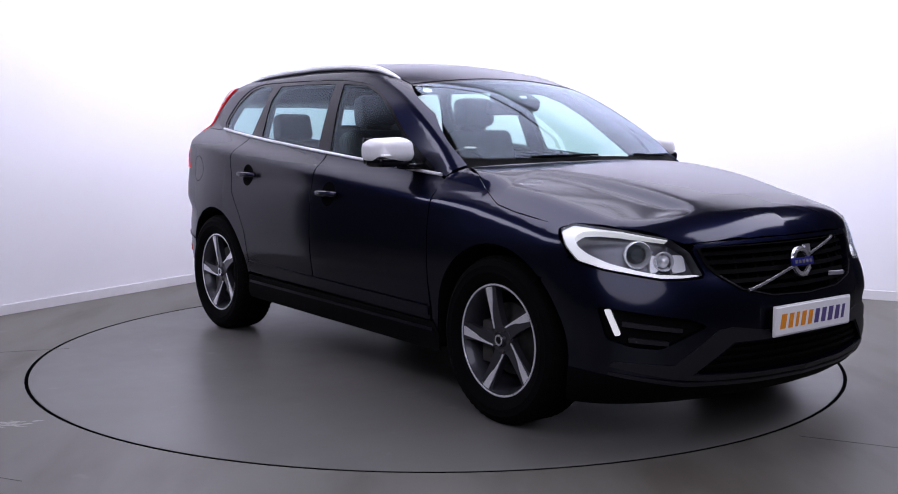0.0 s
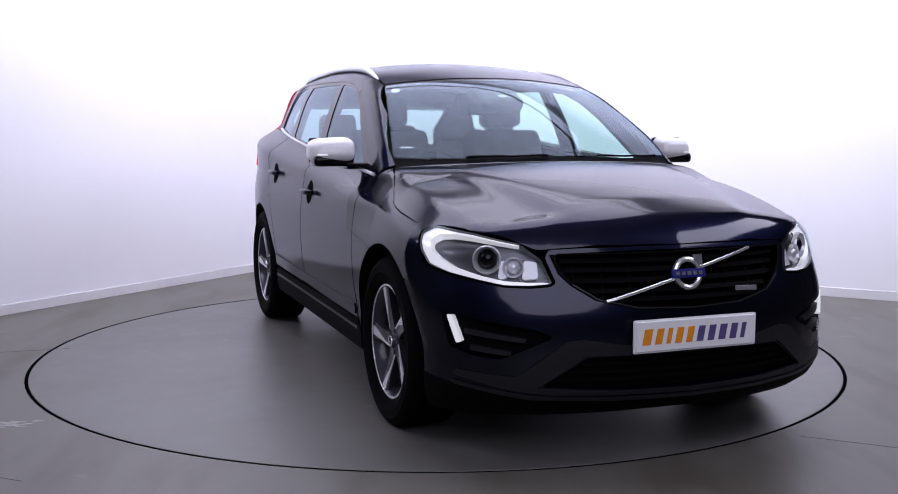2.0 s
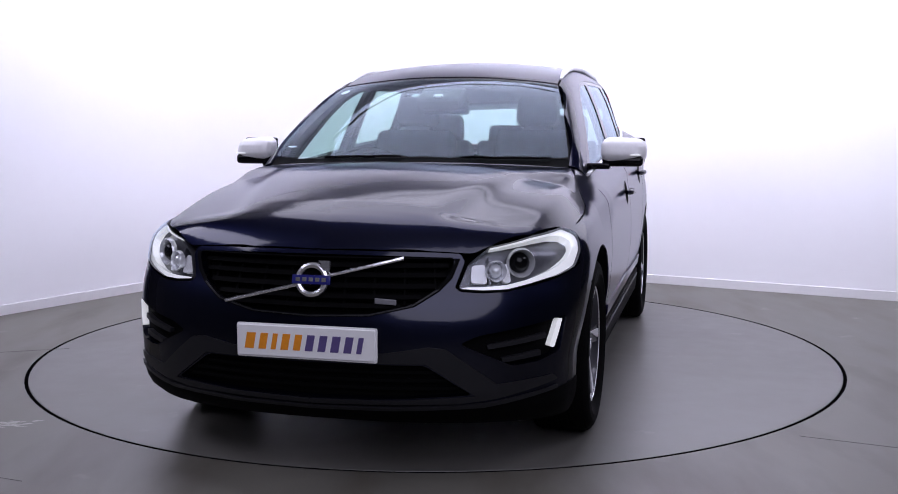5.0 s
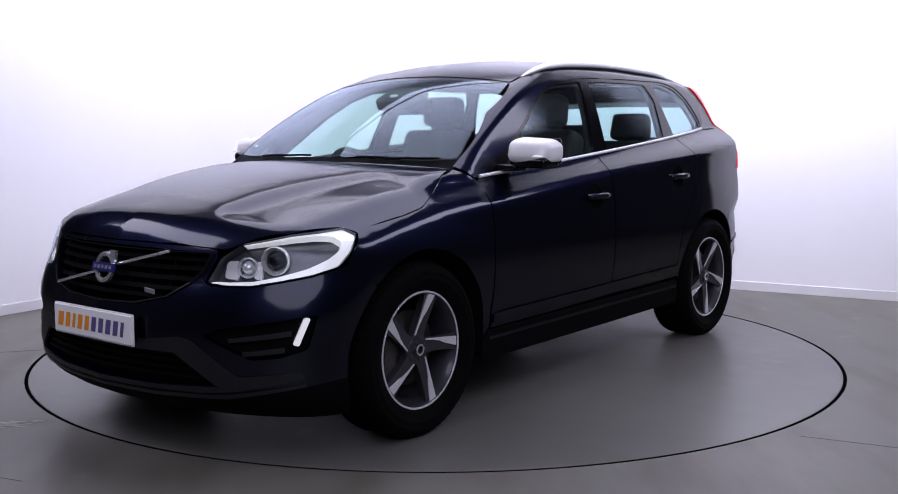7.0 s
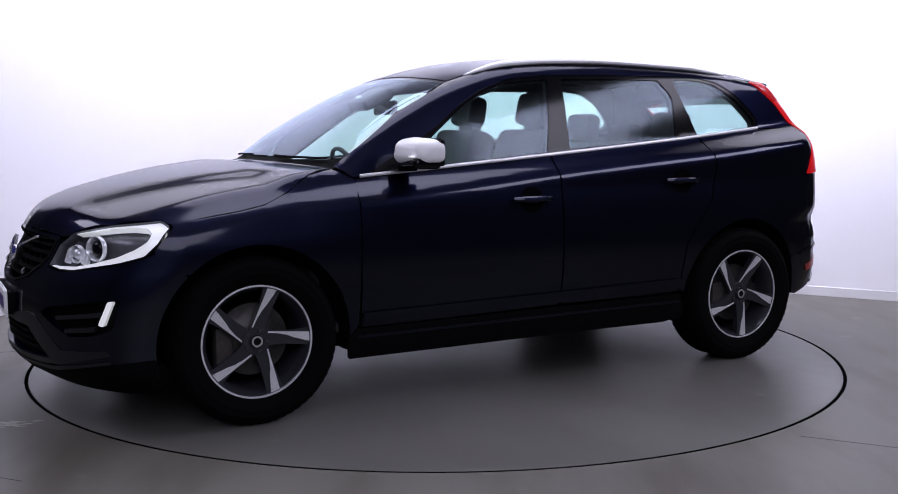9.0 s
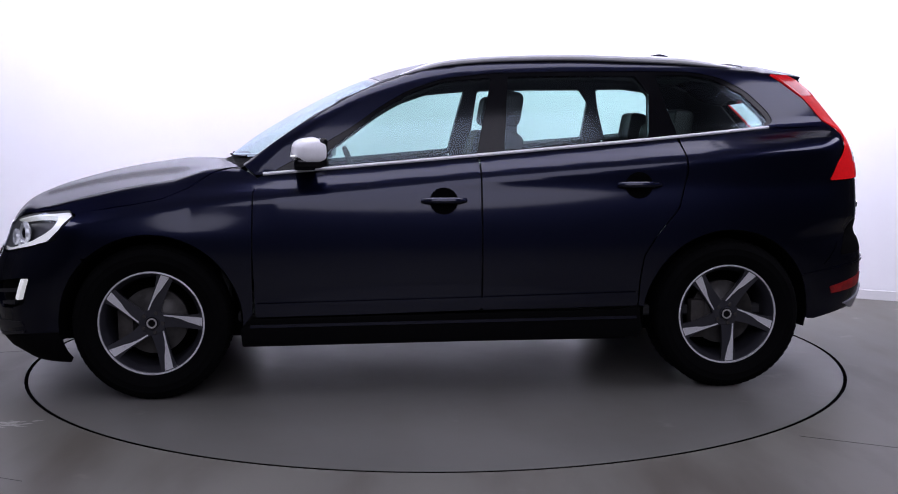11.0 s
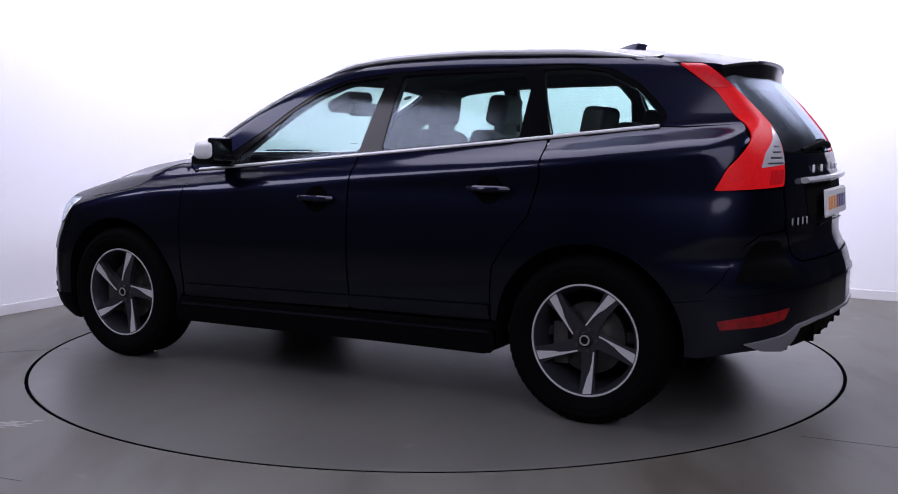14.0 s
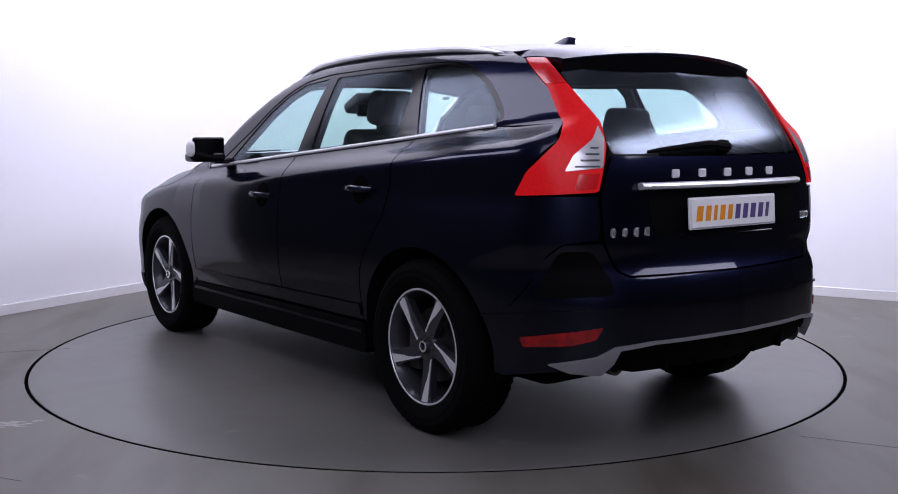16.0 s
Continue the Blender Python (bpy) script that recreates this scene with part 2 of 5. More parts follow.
def dense(poly, step):
    out = []
    n = len(poly)
    for i in range(n):
        a, b = np.array(poly[i]), np.array(poly[(i + 1) % n])
        k = max(1, int(np.ceil(np.linalg.norm(b - a) / step)))
        out += [a + (b - a) * j / k for j in range(k)]
    keep = [p for i, p in enumerate(out) if np.linalg.norm(p - out[i - 1]) > 1e-4]
    return np.array(keep)


def inside(poly, pts):
    x, y = pts[:, 0], pts[:, 1]
    r = np.zeros(len(pts), bool)
    for (x1, y1), (x2, y2) in zip(poly, np.roll(poly, -1, 0)):
        c = (y1 > y) != (y2 > y)
        r ^= c & (x < (x2 - x1) * (y - y1) / np.where(abs(y2 - y1) < 1e-12, 1e-12, y2 - y1) + x1)
    return r


def gap_to(poly, pts):
    d = np.full(len(pts), 9.0)
    for a, b in zip(poly, np.roll(poly, -1, 0)):
        e = b - a
        t = np.clip(((pts - a) @ e) / max(e @ e, 1e-12), 0, 1)
        d = np.minimum(d, np.linalg.norm(pts - a - t[:, None] * e, axis=1))
    return d


def skin(name, kind, outline, mat, parent, holes=(), off=0.0, thick=0.012, step=0.035, soft=0.015, both=False, mirror=False, label="", hole_soft=0.015):
    """A panel of the car's skin inside an outline. both: the outline is the left half, from the middle line to the middle line.
    mirror: the panel of the car's right side. off: metres proud of the skin."""
    su = 1.0 if kind in ("side", "top") else 0.022
    sc = np.array([su, 1.0])
    if kind == "top":
        def flip(p): return p * np.array([1, -1])
    else:
        def flip(p): return p * np.array([-1, 1])

    def ready(poly, s):
        p = np.array(poly, float) * sc
        return p

    o = ready(outline, soft)
    hs = [ready(h, soft) for h in holes]
    if both:
        o = np.concatenate([o, flip(o[::-1])])
        mid = 1 if kind == "top" else 0
        full = []
        for h in hs:
            if abs(h[0][mid]) < 1e-6:
                full.append(np.concatenate([h, flip(h[::-1])]))
            else:
                full += [h, flip(h)]
        hs = full
        o = np.array([p for i, p in enumerate(o) if np.linalg.norm(p - o[i - 1]) > 1e-6])
        hs = [np.array([p for i, p in enumerate(h) if np.linalg.norm(p - h[i - 1]) > 1e-6]) for h in hs]
    o = dense(soft_corners(o, soft) if soft else o, step * 0.7)
    hs = [dense(soft_corners(h, hole_soft) if hole_soft else h, step * 0.7) for h in hs]
    lo, hi = o.min(0), o.max(0)
    gx, gy = np.meshgrid(np.arange(lo[0] + step / 2, hi[0], step), np.arange(lo[1] + step / 2, hi[1], step))
    g = np.stack([gx.ravel(), gy.ravel()], 1)
    if len(g):
        ok = inside(o, g) & (gap_to(o, g) > step * 0.4)
        for h in hs:
            ok &= ~inside(h, g) & (gap_to(h, g) > step * 0.4)
        g = g[ok]
    pts, edges = [], []
    for loop in [o] + hs:
        b = len(pts)
        pts += list(loop)
        edges += [(b + i, b + (i + 1) % len(loop)) for i in range(len(loop))]
    pts += list(g)
    res = delaunay_2d_cdt([Vector(p) for p in pts], edges, [], 0, 1e-6)
    V = np.array([tuple(v) for v in res[0]])
    T = np.array([f for f in res[2] if len(f) == 3])
    c = V[T].mean(1)
    ok = inside(o, c)
    for h in hs:
        ok &= ~inside(h, c)
    T = T[ok]
    loops = [o] + hs
    used = len(V)
    allp = np.concatenate([V] + loops)
    P = lift(kind, allp / sc)
    N = slope(P)
    P = P + N * off
    # winding, so that faces look outwards
    turn = np.cross(P[T[:, 1]] - P[T[:, 0]], P[T[:, 2]] - P[T[:, 0]])
    back = (turn * N[T[:, 0]]).sum(1) < 0
    T[back] = T[back][:, ::-1]
    verts, norms, faces = [P[:used]], [N[:used]], [tuple(t) for t in T]
    base, k = used, used
    if thick:
        for loop in loops:
            n = len(loop)
            q, m = P[k:k + n], N[k:k + n]
            verts += [q, q - m * thick]
            norms += [q * 0, q * 0]
            for i in range(n):
                j = (i + 1) % n
                faces.append((base + i, base + n + i, base + n + j, base + j))
            base += 2 * n
            k += n
    verts, norms = np.concatenate(verts), np.concatenate(norms)
    if mirror:
        verts, norms = verts * [1, -1, 1], norms * [1, -1, 1]
        faces = [f[::-1] for f in faces]
    return link(name, verts, faces, mat, parent, label, norms)


def sides(name, *a, **k):
    return [skin(name, *a, **k), skin(name, *a, mirror=True, **k)]


# ---- the studio ----
CORNER = (-1.09, 4.28)                       # where the two white walls would meet
LEFT_WAY = (-0.516, -0.857)                  # along the left wall, away from the corner
RIGHT_WAY = (0.862, -0.507)
HIGH = 6.0


def wall_line():
    """The foot of the white walls, with their rounded corner."""
    r = 1.1
    c, l, w = Vector(CORNER), Vector(LEFT_WAY), Vector(RIGHT_WAY)
    pts = [c + l * 4.05, c + l * 3.9, c + l * 3, c + l * 2]
    mid = c + l * r + w * r
    a0 = math.atan2(*(c + l * r - mid).yx)
    a1 = math.atan2(*(c + w * r - mid).yx)
    while a1 > a0:
        a1 -= 2 * math.pi
    pts += [mid + Vector((math.cos(a0 + (a1 - a0) * i / 20), math.sin(a0 + (a1 - a0) * i / 20))) * r for i in range(21)]
    pts += [c + w * 2.5, c + w * 4, c + w * 5, c + w * 5.5]
    return pts


def band(name, line, z0, z1, depth, mat, shift=0.0, top_bevel=0.0):
    """An upright strip along a line, with a thickness away from the room."""
    bm = bmesh.new()
    n = len(line)
    out = []
    for i in range(n):
        d = (line[min(i + 1, n - 1)] - line[max(i - 1, 0)]).normalized()
        out.append(Vector((-d.y, d.x)))
    rows = []
    for i in range(n):
        p, o = line[i] - out[i] * shift, out[i]
        prof = [(0, z0), (0, z1 - top_bevel), (top_bevel, z1), (depth, z1), (depth, z0)]
        rows.append([bm.verts.new((p.x + o.x * a, p.y + o.y * a, z)) for a, z in prof])
    for a, b in zip(rows, rows[1:]):
        for k in range(5):
            bm.faces.new((a[k], a[(k + 1) % 5], b[(k + 1) % 5], b[k]))
    return tagged(part(name, bm, mat), kind="structure")


line = wall_line()
tagged(band("wall_north", line, 0.0, HIGH, 0.2, WALL), "smooth white studio wall with a rounded corner", "wall")
tagged(band("baseboard", line, 0.0, 0.072, 0.010, SKIRT, 0.014, 0.004), "white painted skirting board along the wall", "skirting")

bm = bmesh.new()
seg = 128
rings = [[bm.verts.new((r * math.cos(2 * math.pi * i / seg), r * math.sin(2 * math.pi * i / seg), z)) for i in range(seg)]
         for r, z in ((TABLE_R + 0.008, 0.0), (3.2, 0.0), (6.0, 0.0), (14.0, 0.0))]
for a, b in zip(rings, rings[1:]):
    for i in range(seg):
        bm.faces.new((a[i], a[(i + 1) % seg], b[(i + 1) % seg], b[i]))
tagged(part("floor", bm, FLOOR), "grey resin studio floor with faint streaks and joints", "floor", kind="structure")
bm = bmesh.new()
bmesh.ops.create_circle(bm, cap_ends=True, segments=96, radius=TABLE_R + 0.2, matrix=Matrix.Translation((0, 0, -0.028)))
rim = [[bm.verts.new(((TABLE_R + 0.0085) * math.cos(2 * math.pi * i / seg), (TABLE_R + 0.0085) * math.sin(2 * math.pi * i / seg), z)) for i in range(seg)] for z in (-0.027, -0.0005)]
for i in range(seg):
    bm.faces.new((rim[0][i], rim[0][(i + 1) % seg], rim[1][(i + 1) % seg], rim[1][i]))
tagged(part("pit", bm, GAP), "dark gap round the turntable", "pit", kind="structure")

# faint joints between the floor's slabs
for (x0, y0), (x1, y1) in (((1.50, -1.80), (3.4, -2.72)), ((-1.50, -2.32), (-3.4, -1.55)), ((-2.15, -0.02), (-3.6, -0.45))):
    d = Vector((x1 - x0, y1 - y0))
    bm = box(0, 0, 0, d.length, 0.003, 0.0012)
    bm.transform(pose((x0 + x1) / 2, (y0 + y1) / 2, 0.0004, 0, 0, math.degrees(math.atan2(d.y, d.x))))
    tagged(part("floor_joint", bm, JOINT), "thin dark joint in the floor", "joint", kind="structure")

# pale scuff on the floor
bm = bmesh.new()
rnd = random.Random(4)
for i in range(46):
    x, y, w = rnd.gauss(0, 0.050), rnd.gauss(0, 0.024), rnd.uniform(0.006, 0.028)
    lean_a = rnd.uniform(-0.5, 0.4)
    ring = []
    for a in range(9):
        u, v = w * rnd.uniform(0.6, 1.5) * math.cos(a * 0.698), w * rnd.uniform(0.15, 0.5) * math.sin(a * 0.698)
        ring.append(bm.verts.new((x + u * math.cos(lean_a) - v * math.sin(lean_a), y + u * math.sin(lean_a) + v * math.cos(lean_a), i * 0.00002)))
    bm.faces.new(ring)
bm.transform(pose(-1.865, -1.585, 0.001, 0, 0, 8))
tagged(part("floor_scuff", bm, SCUFF), "pale worn scuff in the floor coating", "scuff", kind="structure")

for nm, c, s in (("wall_rear", (1.0, 6.2, HIGH / 2), (17, 0.2, HIGH)), ("wall_south", (2.0, -9.2, HIGH / 2), (22, 0.2, HIGH)), ("wall_west", (-7.2, -1.5, HIGH / 2), (0.2, 15.6, HIGH)), ("wall_east", (9.3, -1.5, HIGH / 2), (0.2, 15.6, HIGH))):
    tagged(part(nm, box(*c, *s), BACK_WALL), "plain dark grey wall of the studio hall", "wall", kind="structure")
tagged(part("ceiling", box(1.0, -1.5, HIGH + 0.1, 24, 20, 0.2), CEIL), "plain grey studio ceiling", "ceiling", kind="structure")

bm = bmesh.new()
rings = []
for i in range(96):
    a = 2 * math.pi * i / 96
    rings.append([bm.verts.new(((2.3 + 0.03 * math.cos(b)) * math.cos(a), 0.3 + (2.3 + 0.03 * math.cos(b)) * math.sin(a), 4.30 + 0.03 * math.sin(b))) for b in np.linspace(0, 2 * math.pi, 9)[:-1]])
for i in range(96):
    p, q = rings[i], rings[(i + 1) % 96]
    for k in range(8):
        bm.faces.new((p[k], p[(k + 1) % 8], q[(k + 1) % 8], q[k]))
tagged(part("ceiling_rail", bm, GAP), "dark round rail under the softbox", "rail", kind="structure")

bm = lathe([(0.0, -0.022), (TABLE_R - 0.010, -0.022), (TABLE_R - 0.010, -0.003), (TABLE_R - 0.012, 0.0), (1.4, 0.0), (0.7, 0.0), (0.0, 0.0)], 128, "z")
turntable = tagged(part("turntable", bm, TABLE), "round grey turntable deck set flush in the floor", "turntable")
# near-black ring on the deck's side; its colour holds the gap's shade
part("deck_gap_shade", lathe([(TABLE_R - 0.0095, -0.02), (TABLE_R - 0.0065, -0.02), (TABLE_R - 0.0065, -0.0012), (TABLE_R - 0.0098, -0.0012)], 128, "z"), GAP, turntable)

# ---- the car's form: one closed surface given by a few section curves (x ahead, y to the left, z up, metres) ----
def curve(xs, ys):
    """A smooth line through (xs, ys) with no overshoot, flat-ended outside."""
    xs, ys = np.array(xs, float), np.array(ys, float)
    h = np.diff(xs)
    d = np.diff(ys) / h
    m = np.zeros(len(xs))
    m[0], m[-1] = d[0], d[-1]
    w1, w2 = 2 * h[1:] + h[:-1], h[1:] + 2 * h[:-1]
    ok = d[1:] * d[:-1] > 0
    safe = np.where(ok, d[1:] * d[:-1], 1.0)
    m[1:-1] = np.where(ok, (w1 + w2) * safe / np.where(ok, w1 * d[1:] + w2 * d[:-1], 1.0), 0.0)

    def f(x):
        x = np.clip(np.asarray(x, float), xs[0], xs[-1])
        i = np.clip(np.searchsorted(xs, x) - 1, 0, len(xs) - 2)
        t = (x - xs[i]) / h[i]
        return ((1 + 2 * t) * (1 - t) ** 2 * ys[i] + t * (1 - t) ** 2 * h[i] * m[i]
                + t * t * (3 - 2 * t) * ys[i + 1] + t * t * (t - 1) * h[i] * m[i + 1])
    return f


TOP_X = [-2.4, -2.2, -1.97, -1.75, -1.5, -1.1, -0.7, -0.3, 0.0, 0.16, 0.32, 0.48, 0.64, 0.80, 0.96, 1.09, 1.15, 1.22, 1.32, 1.45,
         1.61, 1.77, 1.94, 2.10, 2.20, 2.30, 2.45]
TOP_Z = [1.44, 1.51, 1.570, 1.606, 1.640, 1.668, 1.675, 1.662, 1.634, 1.603, 1.557, 1.498, 1.422, 1.336, 1.240, 1.146, 1.112, 1.112, 1.110, 1.095,
         1.070, 1.035, 0.988, 0.935, 0.890, 0.80, 0.66]
top_mid = curve(TOP_X, TOP_Z)
top_sweep = curve([-0.6, 0.0, 0.3, 1.1, 1.5, 2.2], [0.0, 0.06, 0.10, 0.14, 0.10, 0.08])
top_crown = curve([-2.2, -1.2, 0.0, 1.0, 1.3, 1.8, 2.2], [0.06, 0.085, 0.062, 0.02, 0.045, 0.05, 0.03])
front_x = curve([0.18, 0.24, 0.30, 0.38, 0.46, 0.56, 0.64, 0.72, 0.80, 0.88, 1.0], [2.16, 2.25, 2.285, 2.295, 2.30, 2.295, 2.275, 2.235, 2.205, 2.16, 2.08])
front_bow = curve([0, 0.25, 0.5, 0.65, 0.75, 0.82, 0.88, 0.95, 1.1], [0, 0.020, 0.078, 0.140, 0.205, 0.270, 0.345, 0.50, 1.1])
rear_x = curve([0.20, 0.28, 0.36, 0.46, 0.60, 0.70, 0.75, 0.80, 0.90, 1.05, 1.15, 1.22, 1.36, 1.50, 1.60, 1.7],
               [2.10, 2.20, 2.27, 2.305, 2.308, 2.285, 2.25, 2.235, 2.232, 2.218, 2.193, 2.16, 2.055, 1.935, 1.85, 1.76])
rear_bow = curve([0, 0.3, 0.5, 0.6, 0.68, 0.76, 0.85, 0.92, 1.1], [0, 0.022, 0.055, 0.085, 0.125, 0.19, 0.33, 0.52, 1.3])
rear_round = curve([0.60, 0.72, 0.84, 1.0, 1.3], [1.1, 1.05, 0.74, 0.74, 0.74])
wide = curve([-2.4, -2.1, -1.9, -1.65, -1.387, -1.0, -0.4, 0.3, 0.9, 1.387, 1.7, 1.95, 2.3], [0.80, 0.855, 0.885, 0.925, 0.948, 0.942, 0.940, 0.940, 0.942, 0.95, 0.942, 0.92, 0.86])
inset = curve([0.16, 0.22, 0.28, 0.35, 0.42, 0.48, 0.58, 0.70, 0.80, 0.90, 1.0], [0.085, 0.048, 0.034, 0.030, 0.028, 0.020, 0.006, 0.0, 0.002, 0.010, 0.028])
belt_z = curve([-2.2, -1.635, -1.17, -0.6, -0.2, 0.3, 0.87, 1.2, 1.7, 2.2], [1.33, 1.280, 1.233, 1.182, 1.147, 1.105, 1.056, 1.03, 0.95, 0.82])
belt_y = curve([-2.3, -1.9, -1.635, -1.2, -0.6, 0.0, 0.5, 0.87, 1.2, 1.7, 2.2], [0.60, 0.675, 0.725, 0.775, 0.808, 0.818, 0.816, 0.812, 0.808, 0.80, 0.72])
lean = curve([0.0, 0.1, 0.25, 0.45, 0.6], [0.0, 0.034, 0.091, 0.194, 0.30])


def eased(f, w):
    """The same line with its small bends averaged out over w metres."""
    return lambda x: sum(f(np.asarray(x, float) + w * d) for d in (-1, -0.6, -0.3, 0, 0.3, 0.6, 1)) / 7


wide, belt_z, belt_y = eased(wide, 0.22), eased(belt_z, 0.30), eased(belt_y, 0.30)


def smax(a, b, r):
    h = np.maximum(r - np.abs(a - b), 0.0) / r
    return np.maximum(a, b) + h * h * r * 0.25


def raw_width(x, z):
    zb, yb, w = belt_z(x), belt_y(x), wide(x)
    zs = zb - 0.115
    slim = 0.028 * np.clip((x - 0.8) / 0.4, 0, 1)
    low = w - inset(np.minimum(z, zs)) - slim * np.clip((np.minimum(z, zs) - 0.78) / 0.12, 0, 1)
    ys = w - inset(zs) - slim * np.clip((zs - 0.78) / 0.12, 0, 1)
    t = np.clip((z - zs) / (zb - zs), 0, 1)
    mid = ys + (yb - ys) * (0.25 * t + 0.75 * t * t * (3 - 2 * t))
    up = yb - lean(np.maximum(z - zb, 0.0))
    return np.where(z < zs, low, np.where(z < zb, mid, up))


def half_width(x, z):
    return (raw_width(x, z - 0.02) + raw_width(x, z) + raw_width(x, z + 0.02)) / 3


def top_z(x, y):
    q = (y / 0.7) ** 2
    z = top_mid(x + top_sweep(x) * q) - top_crown(x) * q
    # raised middle of the bonnet
    e = 0.60 - 0.20 * np.clip((x - 1.2) / 0.85, 0, 1)
    step = 1 / (1 + np.exp(np.clip((np.abs(y) - e) / 0.022, -40, 40)))
    on = np.clip((x - 1.15) / 0.15, 0, 1) * np.clip((2.05 - x) / 0.10, 0, 1)
    return z + 0.025 * (step - 0.65) * on


def body(x, y, z):
    """Below nought inside the car, nought on its skin."""
    y = np.abs(y)
    side = y - half_width(x, z)
    top = z - top_z(x, y)
    front = (x - (front_x(z) - front_bow(y))) * 0.9
    rear = (-x - (rear_x(z) - rear_bow(y) * rear_round(z))) * 0.9
    s = smax(side, top, 0.05)
    s = smax(s, front, 0.06)
    return smax(s, rear, 0.05)


def cast(o, d, lo, hi):
    """Where rays from o along d leave the skin, between lo and hi metres."""
    lo, hi = np.full(len(o), lo, float), np.full(len(o), hi, float)
    for _ in range(18):
        m = (lo + hi) / 2
        out = body(*(o + d * m[:, None]).T) > 0
        hi, lo = np.where(out, m, hi), np.where(out, lo, m)
    return o + d * ((lo + hi) / 2)[:, None]


def slope(p, h=0.010):
    g = np.stack([body(*(p + e).T) - body(*(p - e).T) for e in np.eye(3) * h], 1)
    return g / np.maximum(np.linalg.norm(g, axis=1, keepdims=True), 1e-9)


NOSE_X, TAIL_X = 1.0, -1.0


def lift(kind, uv):
    """Points of the skin from plan coordinates: side (x, z), top (x, y), nose and tail (degrees round an upright axis, z)."""
    uv = np.asarray(uv, float)
    n = len(uv)
    o, d = np.zeros((n, 3)), np.zeros((n, 3))
    if kind == "side":
        o[:, 0], o[:, 2], d[:, 1] = uv[:, 0], uv[:, 1], 1
        return cast(o, d, 0.05, 1.2)
    if kind == "top":
        o[:, 0], o[:, 1], o[:, 2], d[:, 2] = uv[:, 0], uv[:, 1], 0.5, 1
        return cast(o, d, 0.0, 1.5)
    s = 1 if kind == "nose" else -1
    o[:, 0], o[:, 2] = (NOSE_X if s > 0 else TAIL_X), uv[:, 1]
    a = np.radians(uv[:, 0])
    d[:, 0], d[:, 1] = s * np.cos(a), np.sin(a)
    return cast(o, d, 0.2, 2.2)

# ---- the car ----
car = new("car")
tagged(car, "dark blue metallic five-door estate car standing on the turntable", "car")


def arch(cx, r, a0, a1, n=14):
    """The wheel opening's edge in the side view, from a0 to a1 degrees."""
    return [(cx + r * math.cos(radians(a)), 0.36 + r * math.sin(radians(a))) for a in np.linspace(a0, a1, n)]


def to_tail(pts):
    P = lift("side", pts)
    return [(math.degrees(math.atan2(y, -(x - TAIL_X))), z) for x, y, z in P]


def to_nose(pts):
    P = lift("side", pts)
    return [(math.degrees(math.atan2(y, x - NOSE_X)), z) for x, y, z in P]


FRONT_X, REAR_X, ARCH_R = 1.387, -1.387, 0.425
HEADLIGHT = [(50.1, 0.868), (47.6, 0.890), (38.5, 0.872), (30.0, 0.838), (26.3, 0.784), (24.3, 0.697), (28.0, 0.690), (32.2, 0.691), (42.0, 0.727), (46.6, 0.754), (48.9, 0.806)]
TAILLIGHT = [(41.6, 1.545), (37.0, 1.541), (32.4, 1.410), (28.2, 1.293), (27.8, 1.200), (29.7, 1.033), (43.2, 1.018), (41.2, 1.108), (36.0, 1.222), (34.7, 1.288), (36.8, 1.423)]

# bonnet, and the shut line that it shares with the wings
SHUT = [(0.985, 0.745), (1.10, 0.785), (1.21, 0.826), (1.33, 0.866), (1.45, 0.876), (1.60, 0.872), (1.73, 0.852)]
lead = lift("nose", [(49.8, 0.876), (47.5, 0.893), (38.5, 0.8755), (30.4, 0.843), (27.2, 0.817), (25.0, 0.820), (20, 0.826), (12, 0.829), (0, 0.830)])[:, :2]
cowl = [(1.135, 0.0), (1.12, 0.2), (1.085, 0.4), (1.03, 0.6)]
skin("bonnet", "top", cowl + SHUT[:-1] + [tuple(p) for p in lead], PAINT, car, both=True, step=0.022, soft=0.02)
wing_top = [(x, z) for x, y, z in lift("top", [(x, y + 0.004) for x, y in SHUT])]
lamp_edge = [(x, z) for x, y, z in lift("nose", [(50.6, 0.870), (49.3, 0.806), (48.3, 0.770)])]
ARCH_F = arch(FRONT_X, ARCH_R, 48, 196, 22)
sides("front_wing", "side", [(0.90, 1.045)] + wing_top + lamp_edge + [(1.70, 0.675)] + ARCH_F[:-2] + [(0.92, 0.40), (0.917, 0.69), (0.911, 0.975), (0.885, 1.02)], PAINT, car, soft=0.004, step=0.026)

# bumper
arch_n = to_nose(arch(FRONT_X, ARCH_R, 46, -24, 12))
BUMPER = [(0, 0.826), (12, 0.825), (20, 0.822), (25.0, 0.817), (25.6, 0.79), (23.7, 0.70), (24.6, 0.686), (28.0, 0.680), (32.2, 0.682), (42.0, 0.718), (46.6, 0.745), (49.0, 0.765)] \
    + arch_n + [(47, 0.205), (38, 0.222), (27, 0.235), (12, 0.250), (0, 0.254)]
GRILLE = [(0, 0.812), (14, 0.810), (23.6, 0.804), (24.0, 0.79), (22.6, 0.735), (20.6, 0.695), (16.6, 0.643), (9.8, 0.610), (0, 0.603)]
FOG = [(43.2, 0.586), (36, 0.563), (27.0, 0.534), (24.0, 0.505), (27.5, 0.470), (32.4, 0.420), (37, 0.428), (41.5, 0.458)]
